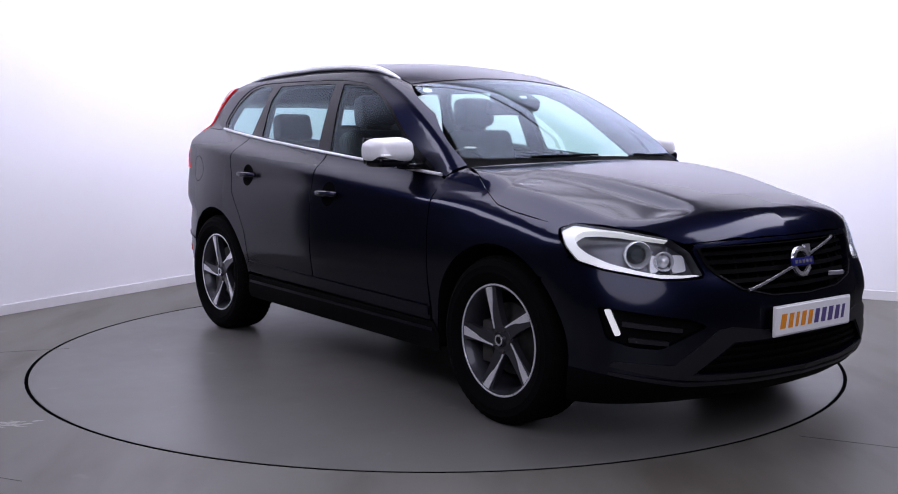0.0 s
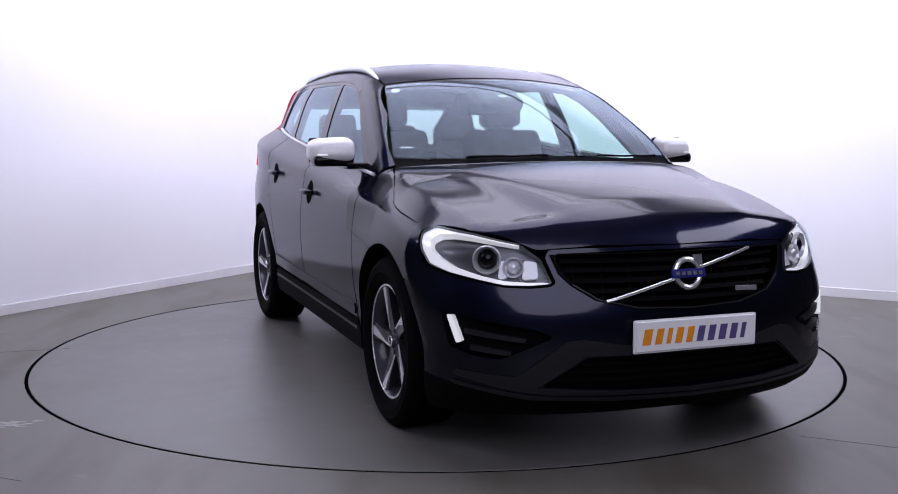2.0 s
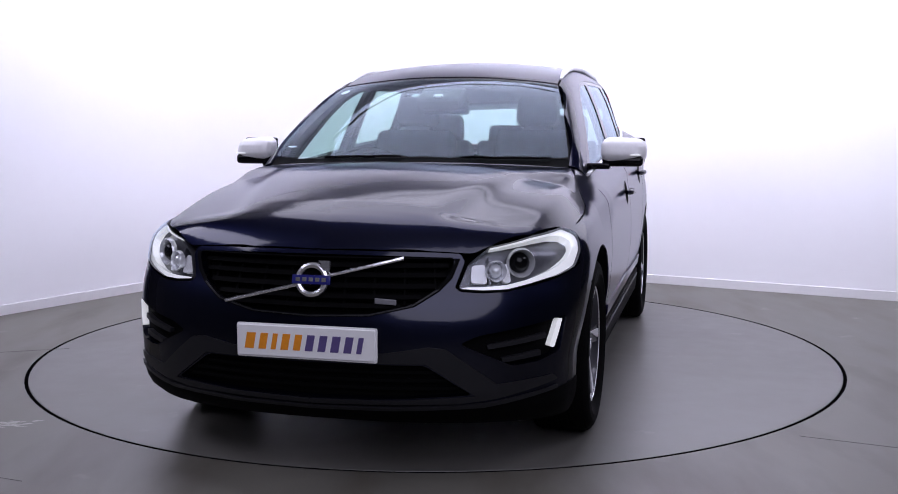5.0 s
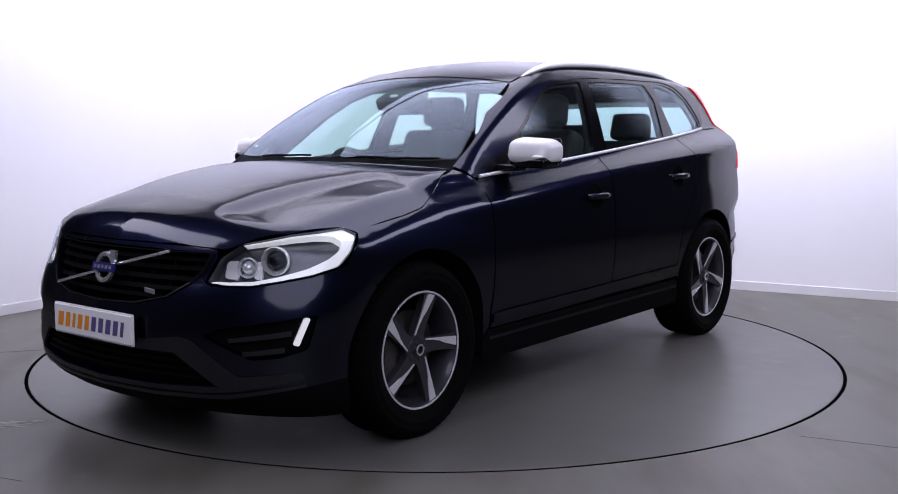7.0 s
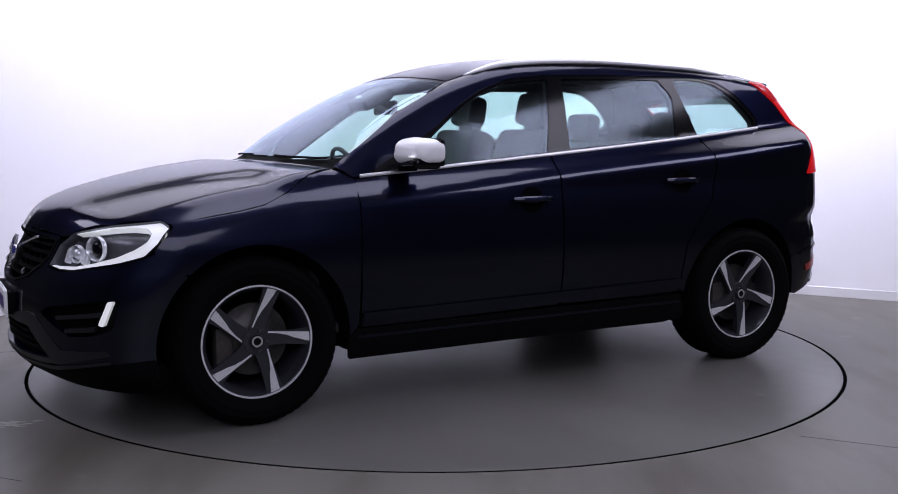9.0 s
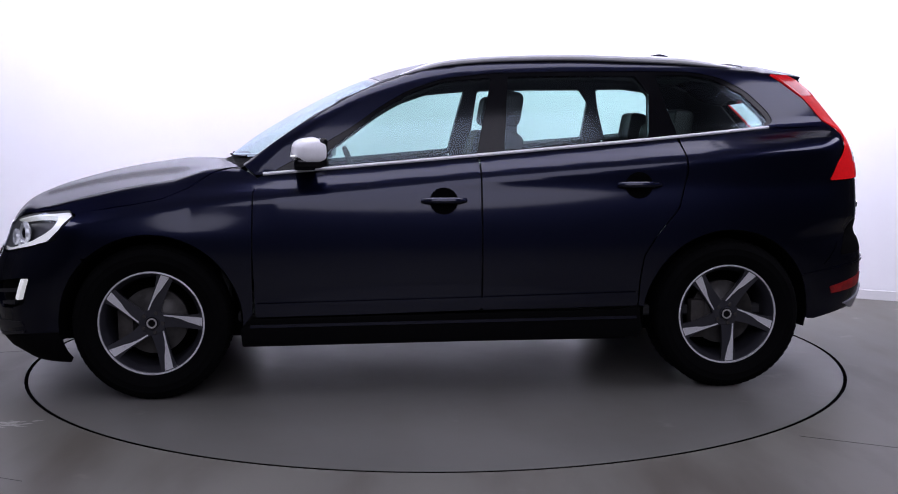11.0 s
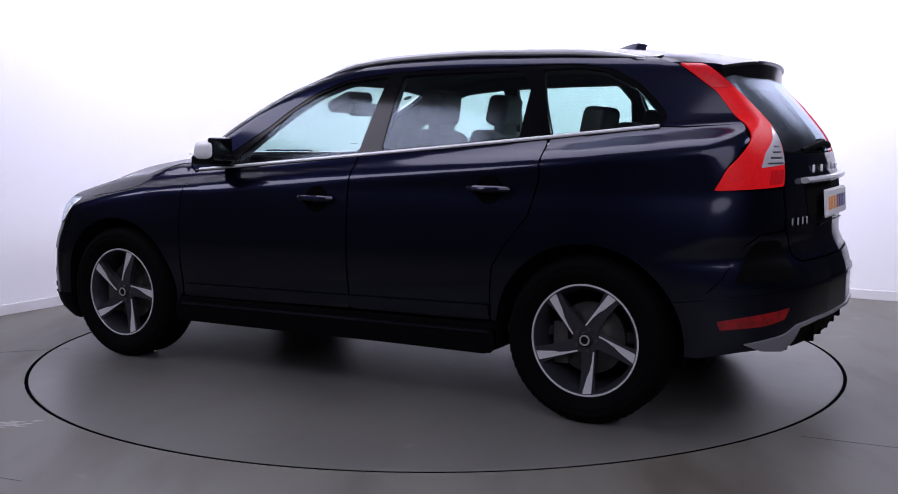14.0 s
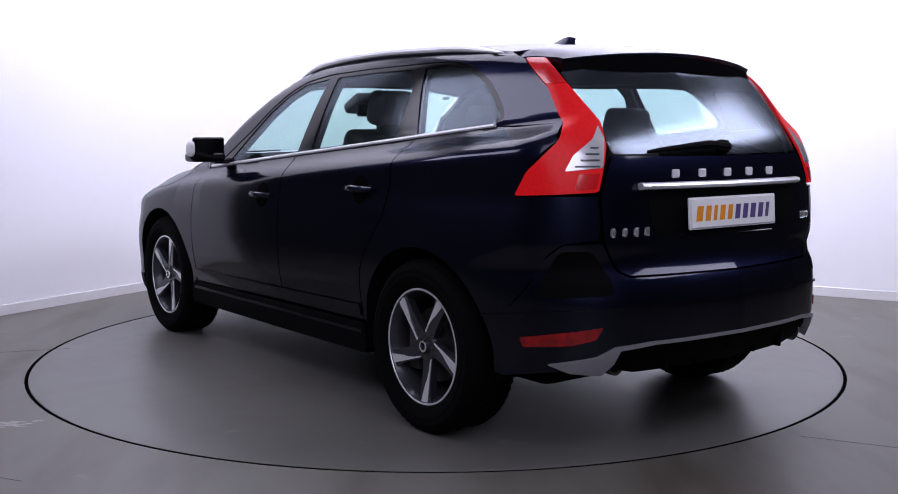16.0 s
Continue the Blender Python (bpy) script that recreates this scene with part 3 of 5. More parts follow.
INTAKE = [(0, 0.432), (18.6, 0.430), (26.2, 0.318), (14, 0.304), (0, 0.300)]
bumper = skin("front_bumper", "nose", BUMPER, PAINT, car, holes=[GRILLE, FOG, INTAKE], both=True, soft=0.008, hole_soft=0.02, thick=0.03, step=0.03)
skin("bumper_trim", "nose", [(0, 0.474), (12, 0.472), (19.3, 0.496), (22.0, 0.488), (30.0, 0.356), (40, 0.372), (41, 0.352), (30, 0.302), (24, 0.288), (0, 0.280), (0, 0.296), (14, 0.300), (26.8, 0.314), (18.9, 0.436), (0, 0.437)],
     GREY_TRIM, bumper, both=True, off=0.006, thick=0.03, soft=0.006, label="charcoal plastic lower bumper surround")
skin("lip", "nose", [(0, 0.272), (14, 0.274), (28, 0.286), (41, 0.330), (41, 0.318), (28, 0.272), (14, 0.262), (0, 0.260)], GREY_TRIM, bumper, both=True, off=0.009, thick=0.01, soft=0.003, label="thin grey lip strip")
skin("spoiler_lip", "nose", [(0, 0.258), (14, 0.260), (27, 0.268), (38, 0.305), (44, 0.322), (48, 0.328), (48.5, 0.18), (27, 0.190), (0, 0.205)], BLACK_MATT, bumper, both=True, off=0.004, thick=0.03, soft=0.006, label="black plastic under-lip")

# grille: backing, frame, bars, badge
grille = skin("grille", "nose", [(0, 0.83), (25, 0.82), (23, 0.72), (17, 0.62), (0, 0.585)], BLACK_MATT, car, both=True, off=-0.065, thick=0)
for z, a in ((0.778, 23.0), (0.744, 22.4), (0.708, 20.8), (0.672, 18.2), (0.638, 14.8)):
    skin("grille_bar", "nose", [(0, z + 0.011), (a, z + 0.011), (a, z - 0.004), (0, z - 0.006)], BLACK_MATT, grille, both=True, off=-0.018, thick=0.035, soft=0.003)
for i in range(-4, 5):
    a = i * 5.0
    z0 = 0.612 if abs(a) < 12 else (0.635 if abs(a) < 17 else 0.69)
    p = lift("nose", [(a, 0.80), (a, z0)]) - np.array([0.045, 0, 0])
    part("grille_upright", tube(p, 0.006, 6), BLACK_MATT, grille)
skin("grille_surround", "nose", GRILLE[2:] + [(0, 0.595), (10, 0.602), (17.1, 0.636), (21.3, 0.690), (23.4, 0.732), (24.9, 0.80)], BLACK_MATT, grille, both=True, off=0.003, thick=0.03, soft=0.003)
skin("grille_chrome", "nose", [(0, 0.6015), (9.8, 0.6085), (16.7, 0.641), (20.8, 0.693), (21.1, 0.691), (16.9, 0.638), (9.9, 0.604), (0, 0.597)], GREY_TRIM, grille, both=True, off=0.006, thick=0.008, soft=0.0)

bp = lift("nose", [(0.0, 0.722)])[0]
badge_m = Matrix.Translation((bp[0] + 0.010, 0.0, 0.722)) @ pose(0, 0, 0, 90 - 12, 0, 90)
badge = part("badge", lathe([(0.064, 0.0), (0.062, 0.010), (0.053, 0.013), (0.044, 0.010), (0.043, 0.0)], 40, "z"), CHROME, car, "chrome ring badge with a blue bar")
badge.matrix_basis = badge_m
part("badge_bar", box(0, 0, 0.010, 0.146, 0.034, 0.012, 0.003), BADGE_BLUE, badge, "blue enamel bar with pale marks")
for i in range(5):
    part("badge_mark", box(-0.050 + i * 0.025, 0, 0.0166, 0.016, 0.014, 0.0015), CHROME, badge)
part("badge_arrow", prism([(0.026, 0.072), (0.070, 0.072), (0.070, 0.028), (0.058, 0.040), (0.046, 0.028), (0.026, 0.048), (0.038, 0.060)], 0.012, Matrix.Translation((-0.004, -0.002, 0))), CHROME, badge)
# diagonal bar across the grille
for y0, z0, y1, z1 in ((-0.345, 0.633, -0.058, 0.703), (0.060, 0.738, 0.325, 0.802)):
    P = []
    for t in np.linspace(0, 1, 8):
        y, z = y0 + (y1 - y0) * t, z0 + (z1 - z0) * t
        x = float(front_x(z) - front_bow(abs(y))) + 0.006
        P.append((x, y, z))
    part("diagonal_bar", tube(P, 0.0065, 8), CHROME, grille, "slim chrome diagonal bar")
x = float(front_x(0.66) - front_bow(0.23)) - 0.010
part("grille_emblem", box(x, 0.275, 0.652, 0.006, 0.088, 0.020, 0.002, 1, pose(0, 0, 0, 0, 0, -12)), VALANCE, grille, "small silver emblem")

skin("intake_grille", "nose", [(0, 0.455), (19.5, 0.450), (29.0, 0.30), (0, 0.255)], BLACK_MATT, bumper, both=True, off=-0.026, thick=0, label="black lower intake mesh")
for z, a in ((0.40, 20.0), (0.37, 22), (0.34, 24)):
    skin("intake_bar", "nose", [(0, z + 0.006), (a, z + 0.006), (a, z - 0.006), (0, z - 0.006)], BLACK_MATT, bumper, both=True, off=-0.012, thick=0.015, soft=0.002)


def fog_unit(mirror):
    u = skin("fog_surround", "nose", [(44.0, 0.592), (36, 0.568), (26.5, 0.54), (23.0, 0.505), (27, 0.463), (32.3, 0.413), (37.5, 0.421), (42.2, 0.452)], BLACK_MATT, bumper, off=-0.030, thick=0, mirror=mirror, soft=0.01, label="black plastic fog-lamp surround")
    for z0, z1, a0, a1 in ((0.528, 0.498, 38.9, 28.4), (0.466, 0.447, 37.8, 30.8)):
        skin("fog_slat", "nose", [(a0, z0), (a1, z1), (a1 + 0.2, z1 - 0.016), (a0, z0 - 0.020)], GREY_TRIM, u, off=-0.010, thick=0.022, soft=0.003, mirror=mirror)
    skin("running_light", "nose", [(41.9, 0.574), (40.9, 0.576), (39.0, 0.478), (40.0, 0.471)], WHITE_LAMP, u, off=0.003, thick=0.025, soft=0.008, mirror=mirror, label="clear white daytime running light")


def headlight(mirror):
    h = skin("headlight", "nose", [(a, z) for a, z in HEADLIGHT], LENS, car, off=0.004, thick=0.0, soft=0.012, step=0.03, mirror=mirror, label="clear-lensed headlight with silver bowls")
    h.visible_shadow = False
    skin("lamp_housing", "nose", HEADLIGHT, LAMP_DARK, h, off=-0.055, thick=-0.057, soft=0.012, mirror=mirror)
    skin("lamp_rim", "nose", [(50.0, 0.866), (47.6, 0.888), (38.5, 0.870), (30.0, 0.836), (30.2, 0.832), (38.6, 0.863), (42.8, 0.872), (45.8, 0.869), (47.3, 0.848), (46.9, 0.814), (45.0, 0.784), (41.3, 0.750), (36.2, 0.722), (32.2, 0.707), (28.0, 0.703), (25.6, 0.704), (24.5, 0.699), (28.0, 0.692), (32.2, 0.693), (42.0, 0.729), (46.6, 0.756), (48.8, 0.808)],
         WHITE_LAMP, h, off=-0.008, thick=0.030, soft=0.010, step=0.02, mirror=mirror, label="white light guide round the headlight")
    s = -1 if mirror else 1
    def bowl(ang, z, r, dep, mat, nm):
        P = lift("nose", [(ang, z)])[0]
        n = slope(P[None])[0]
        d = Vector((0.86, 0.50 * s, 0.04)).normalized()
        q = Vector(P * [1, s, 1]) - d * dep
        m = Matrix.Translation(q) @ d.to_track_quat("Z", "Y").to_matrix().to_4x4()
        b = part(nm, lathe([(r * 1.16, 0.0), (r * 1.18, 0.012), (r * 1.08, 0.020), (r * 0.98, 0.012), (r * 0.84, -0.002), (r * 0.80, -0.010)], 32, "z"), CLEAR_LAMP, h, "silver projector ring")
        b.matrix_basis = m
        l = part(nm + "_lens", lathe([(r * 0.82, -0.012), (r * 0.74, 0.004), (r * 0.5, 0.016), (r * 0.2, 0.022), (0.0, 0.023)], 32, "z"), mat, b, "dark glass projector lens")
    bowl(35.6, 0.778, 0.047, 0.035, BLACK_GLOSS, "projector")
    bowl(31.0, 0.752, 0.034, 0.03, CLEAR_LAMP, "high_beam")
    for a0, a1, z0, z1 in ((33.4, 32.3, 0.785, 0.722), (29.2, 26.9, 0.785, 0.722)):
        skin("reflector_facet", "nose", [(a0, z0), (a1, z0 - 0.004), (a1 - 0.3, z1), (a0 + 0.2, z1 - 0.004)], RAIL_SILVER, h, off=-0.030, thick=0.02, soft=0.012, step=0.02, mirror=mirror, label="silvered reflector facet")
    skin("lamp_divider", "nose", [(30.3, 0.812), (29.9, 0.812), (29.5, 0.712), (29.9, 0.712)], LAMP_DARK, h, off=-0.024, thick=0.03, soft=0.002, step=0.02, mirror=mirror)


for mir in (False, True):
    fog_unit(mir)
    headlight(mir)


def plate(name, m, parent):
    """A white plate with a row of orange and a row of purple slanted blocks."""
    pl = part(name, box(0, 0, 0, 0.525, 0.114, 0.008, 0.003, 1), PLATE_WHITE, parent, "white plate printed in orange and purple")
    pl.matrix_basis = m
    part("plate_frame", prism(soft_corners([(-0.268, -0.062), (0.268, -0.062), (0.268, 0.062), (-0.268, 0.062)], 0.008).tolist(), 0.006, Matrix.Translation((0, 0, -0.0085))), PLATE_WHITE, pl)
    w = [0.054, 0.048, 0.038, 0.048, 0.046, 0.048, 0.048, 0.050, 0.048, 0.038]
    x = -0.236
    for i, k in enumerate(w):
        h, sl, y0, q = 0.058, 0.011, -0.030, k - 0.019
        part("plate_block", prism([(x, y0), (x + q, y0), (x + q + sl, y0 + h), (x + sl, y0 + h)], 0.0016, Matrix.Translation((0, 0, 0.0038))), ORANGE if i < 5 else PURPLE, pl)
        x += k
    return pl


plate("front_plate", Matrix.Translation((2.316, 0.0, 0.506)) @ pose(0, 0, 0, 90, 0, 90), bumper)
part("plate_holder", box(2.285, 0, 0.506, 0.05, 0.50, 0.10, 0.01), BLACK_MATT, bumper)

# doors and rear wing
def belt(x0, x1, d, n=8):
    return [(float(x), float(belt_z(x)) + d) for x in np.linspace(x0, x1, n)]


def door(kind, outline, hx, hz):
    for mir in (False, True):
        d = skin(kind, "side", outline, PAINT, car, soft=0.012, mirror=mir, step=0.026)
        s = -1 if mir else 1
        P = lift("side", [(hx, hz)])[0]
        # flat near-black disc for the shade in the handle's bowl, and the grip
        bowl = skin("handle_bowl_shade", "side", [(hx + 0.068 * math.cos(a), hz + 0.064 * math.sin(a)) for a in np.linspace(0, 2 * math.pi, 25)[:-1]], GAP, d, off=0.0012, thick=0, soft=0.0, step=0.02, mirror=mir)
        rows = []
        for t in np.linspace(-1, 1, 9):
            q = lift("side", [(hx + 0.104 * t, hz + 0.004)])[0]
            rows.append((q[0], s * (q[1] + 0.012 + 0.024 * (1 - t * t) ** 0.5), q[2]))
        part("door_handle", tube(rows, [0.011, 0.014, 0.016, 0.016, 0.016, 0.016, 0.016, 0.014, 0.011], 10), PAINT, d, "dark painted pull handle")


door("front_door", [(0.892, 1.040)] + belt(0.84, -0.160, -0.008) + [(-0.163, 1.06), (-0.165, 0.70), (-0.165, 0.405), (0.40, 0.392), (0.905, 0.385), (0.911, 0.69), (0.904, 0.973)], 0.014, 0.930)
door("rear_door", belt(-0.171, -1.150, -0.008) + [(-1.160, 1.175), (-1.167, 1.06), (-1.122, 0.892), (-1.01, 0.752), (-0.952, 0.66), (-0.937, 0.55), (-0.932, 0.415), (-0.55, 0.408), (-0.174, 0.405), (-0.173, 0.70)], -0.930, 1.000)

tl_side = [(x, z) for x, y, z in lift("tail", [(43.35, 1.016), (41.35, 1.108), (36.15, 1.222), (34.85, 1.288), (36.95, 1.423), (41.8, 1.545)])]
BUMPER_R = [(0, 0.711), (24.5, 0.714), (26.4, 0.736), (28.0, 0.80), (29.1, 0.846), (35.5, 0.838), (38.0, 0.79), (41.5, 0.66), (44.0, 0.598)]
seam_side = [(x, z) for x, y, z in lift("tail", [(44.15, 0.60), (41.7, 0.662), (38.2, 0.791), (35.7, 0.841)])]
under_tl = [(x, z) for x, y, z in lift("tail", [(32.4, 0.852), (29.7, 0.857), (29.3, 0.92), (29.9, 1.018)])]
ARCH_B = arch(REAR_X, ARCH_R, 7, 150, 24)
sides("rear_wing", "side", belt(-1.165, -1.645, -0.006, 6) + [(-1.75, 1.272)] + tl_side[3:2:-1] + tl_side[2::-1] + under_tl[::-1] + seam_side[::-1] + ARCH_B[::-1] + [(-0.940, 0.415), (-0.945, 0.55), (-0.960, 0.66), (-1.018, 0.755), (-1.130, 0.892), (-1.175, 1.06), (-1.168, 1.175)],
      PAINT, car, soft=0.004, step=0.026)
# sill in black instead of body paint; the colour holds the shade down there
sides("sill", "side", [(0.93, 0.378), (-0.94, 0.398), (-0.96, 0.30), (-0.94, 0.262), (0.0, 0.252), (0.97, 0.245), (0.975, 0.33)], BLACK_MATT, car, soft=0.01, off=0.006, label="lower sill, coloured black for the shade low on the side")
sides("sill_moulding", "side", [(0.90, 0.452), (-0.10, 0.468), (-0.93, 0.485), (-0.935, 0.430), (-0.1, 0.416), (0.90, 0.402)], PAINT, car, soft=0.01, off=0.010, thick=0.012)
sides("sill_crease", "side", [(0.93, 0.350), (-0.93, 0.366), (-0.93, 0.352), (0.93, 0.335)], PAINT, car, soft=0.004, off=0.010, thick=0.006)

# fuel flap in the right rear wing
ring = [(0.093 * math.cos(a), 0.083 * math.sin(a)) for a in np.linspace(0, 2 * math.pi, 33)[:-1]]
skin("fuel_flap", "side", [(-1.70 + u, 1.02 + v) for u, v in ring], PAINT, car, holes=[[(-1.70 + u * 0.965, 1.02 + v * 0.965) for u, v in ring]], off=0.0008, thick=0, soft=0, hole_soft=0, step=0.02, mirror=True).data.materials[0] = GAP

# greenhouse
DLO = [(0.82, 1.070), (0.64, 1.166), (0.45, 1.276), (0.304, 1.382), (0.160, 1.464), (0.0, 1.519), (-0.24, 1.546), (-0.6, 1.556), (-1.1, 1.560), (-1.25, 1.558), (-1.40, 1.534), (-1.54, 1.462), (-1.645, 1.362), (-1.672, 1.312), (-1.645, 1.288)] + belt(-1.60, 0.78, 0.008, 12)
PANES = [[(0.665, 1.086), (0.445, 1.254), (0.300, 1.364), (0.156, 1.449), (0.0, 1.504), (-0.243, 1.526), (-0.156, 1.156)],
         [(-0.288, 1.170), (-0.325, 1.529), (-0.65, 1.536), (-0.965, 1.537), (-1.030, 1.450), (-1.010, 1.230)],
         [(-1.160, 1.240), (-1.10, 1.42), (-1.072, 1.538), (-1.23, 1.544), (-1.37, 1.522), (-1.515, 1.447), (-1.61, 1.357), (-1.642, 1.315), (-1.625, 1.290)]]
SCREEN = [(1.095, 0.0), (1.085, 0.2), (1.045, 0.42), (0.985, 0.60), (0.915, 0.735), (0.62, 0.665), (0.325, 0.590), (0.365, 0.35), (0.385, 0.0)]
edge = [(x, z) for x, y, z in lift("top", [(0.965, 0.741), (0.62, 0.668), (0.318, 0.593)])]
roof_edge = [(x, z) for x, y, z in lift("top", [(0.15, 0.585), (-0.1, 0.58), (-0.5, 0.58), (-0.9, 0.575), (-1.3, 0.565), (-1.55, 0.555)])]
frame_out = [(0.90, 1.052)] + edge + roof_edge + tl_side[5:2:-1] + [(-1.75, 1.279)] + belt(-1.64, 0.84, 0.0, 14)
sides("pillar_frame", "side", frame_out, PAINT, car, holes=[DLO], soft=0.006, thick=0.03, step=0.03, hole_soft=0.05)
for mir in (False, True):
    f = skin("window_frame", "side", DLO, BLACK_GLOSS, car, holes=PANES, off=-0.004, thick=0.02, soft=0.05, hole_soft=0.015, mirror=mir, step=0.03, label="gloss black side-window surround")
    for nm, p in zip(("front_window", "rear_window", "quarter_window"), PANES):
        g = skin(nm, "side", p, GLASS, f, off=-0.008, thick=0, soft=0.015, mirror=mir, step=0.05, label="green-tinted side glass")
        g.visible_shadow = False
    s = -1 if mir else 1
    pts = [(q[0], s * (q[1] + 0.004), q[2]) for q in lift("side", belt(0.866, -1.640, 0.0, 40))]
    part("belt_strip", tube(pts, 0.0085, 8), RAIL_SILVER, car, "bright chrome strip below the windows")
    # roof rail
    rp = []
    for xx in np.linspace(0.20, -1.52, 26):
        q = lift("top", [(xx, 0.575)])[0]
        t = (0.20 - xx) / 1.72
        rp.append((xx, s * (q[1] + 0.012), q[2] - 0.004 + 0.012 * min(1, t * 9, (1 - t) * 7)))
    part("roof_rail", tube(rp, [0.006, 0.012, 0.017, 0.019] + [0.020] * 18 + [0.018, 0.014, 0.009, 0.003], 10, 0.9), RAIL_SILVER, car, "satin silver roof rail")

screen = skin("windscreen", "top", SCREEN, SCREEN_GLASS, car, both=True, off=-0.002, thick=0, soft=0.02, step=0.05, label="clear windscreen with a dark cowl")
screen.visible_shadow = False
skin("cowl", "top", [(1.150, 0.0), (1.135, 0.2), (1.10, 0.4), (1.045, 0.60), (0.985, 0.742), (0.94, 0.748), (0.915, 0.735), (0.985, 0.60), (1.045, 0.42), (1.085, 0.2), (1.095, 0.0)], BLACK_MATT, car, both=True, off=-0.010, thick=0.02, soft=0.004, label="black plastic scuttle below the windscreen")
skin("screen_band", "top", [(0.387, 0.0), (0.367, 0.35), (0.327, 0.591), (0.295, 0.582), (0.325, 0.35), (0.345, 0.0)], BLACK_GLOSS, screen, both=True, off=-0.003, thick=0.01, soft=0.004)
roof_side = [(x, y) for x, y in [(0.30, 0.585), (0.15, 0.58), (-0.1, 0.575), (-0.5, 0.575), (-0.9, 0.57), (-1.3, 0.56), (-1.56, 0.55)]]
skin("roof", "top", [(0.352, 0.0), (0.335, 0.35)] + roof_side + [(-1.60, 0.3), (-1.61, 0.0)], PAINT, car, both=True, soft=0.01, step=0.04)

# wipers
for y0, y1 in ((0.26, 0.66), (-0.42, -0.02)):
    P = [tuple(lift("top", [(float(np.interp(abs(y), [0, 0.2, 0.42, 0.6, 0.73], [1.075, 1.065, 1.025, 0.965, 0.90])), y)])[0] + [0.024, 0, -0.012]) for y in np.linspace(y0, y1, 10)]
    part("windscreen_wiper", tube(P, 0.0055, 6), BLACK_MATT, car)

# mirrors
def door_mirror(s):
    base = part("door_mirror", box(0.640, s * 0.962, 1.116, 0.135, 0.196, 0.052, 0.025, 4), BLACK_GLOSS, car, "door mirror with silver cap and black base")
    part("mirror_arm", box(0.665, s * 0.85, 1.092, 0.10, 0.11, 0.030, 0.012, 3), BLACK_GLOSS, base)
    bm = box(0.658, s * 0.965, 1.172, 0.135, 0.212, 0.122, 0.050, 6)
    for v in bm.verts:
        t = max(0, (v.co.x - 0.60) / 0.125)
        lift_z = (v.co.z - 1.111) / 0.122
        v.co.z -= 0.020 * t * t * lift_z
        v.co.z -= 0.016 * max(0, (abs(v.co.y) - 0.93) / 0.14) ** 2 * lift_z
        v.co.x -= 0.05 * max(0, (abs(v.co.y) - 0.93) / 0.14) ** 2
        # a soft ridge runs across the cap below its crown
        v.co.x += 0.006 * math.exp(-((v.co.z - 1.150) / 0.012) ** 2) * (t > 0.3)
    part("mirror_cap", bm, SILVER_CAP, base, "silver painted mirror cap")
    part("mirror_indicator", box(0.702, s * 1.00, 1.146, 0.022, 0.10, 0.009, 0.004, 2, pose(0, 0, 0, 0, 0, -14 * s)), WHITE_LAMP, base)
    part("mirror_shell", box(0.590, s * 0.962, 1.165, 0.036, 0.200, 0.126, 0.016, 3, pose(0, 0, 0, 0, 0, 12 * s)), BLACK_GLOSS, base)
    part("mirror_glass", box(0.592 - 0.0172, s * (0.964 - 0.0037), 1.165, 0.004, 0.170, 0.104, 0.0015, 1, pose(0, 0, 0, 0, 0, 12 * s)), MIRROR, base)


door_mirror(1)
door_mirror(-1)

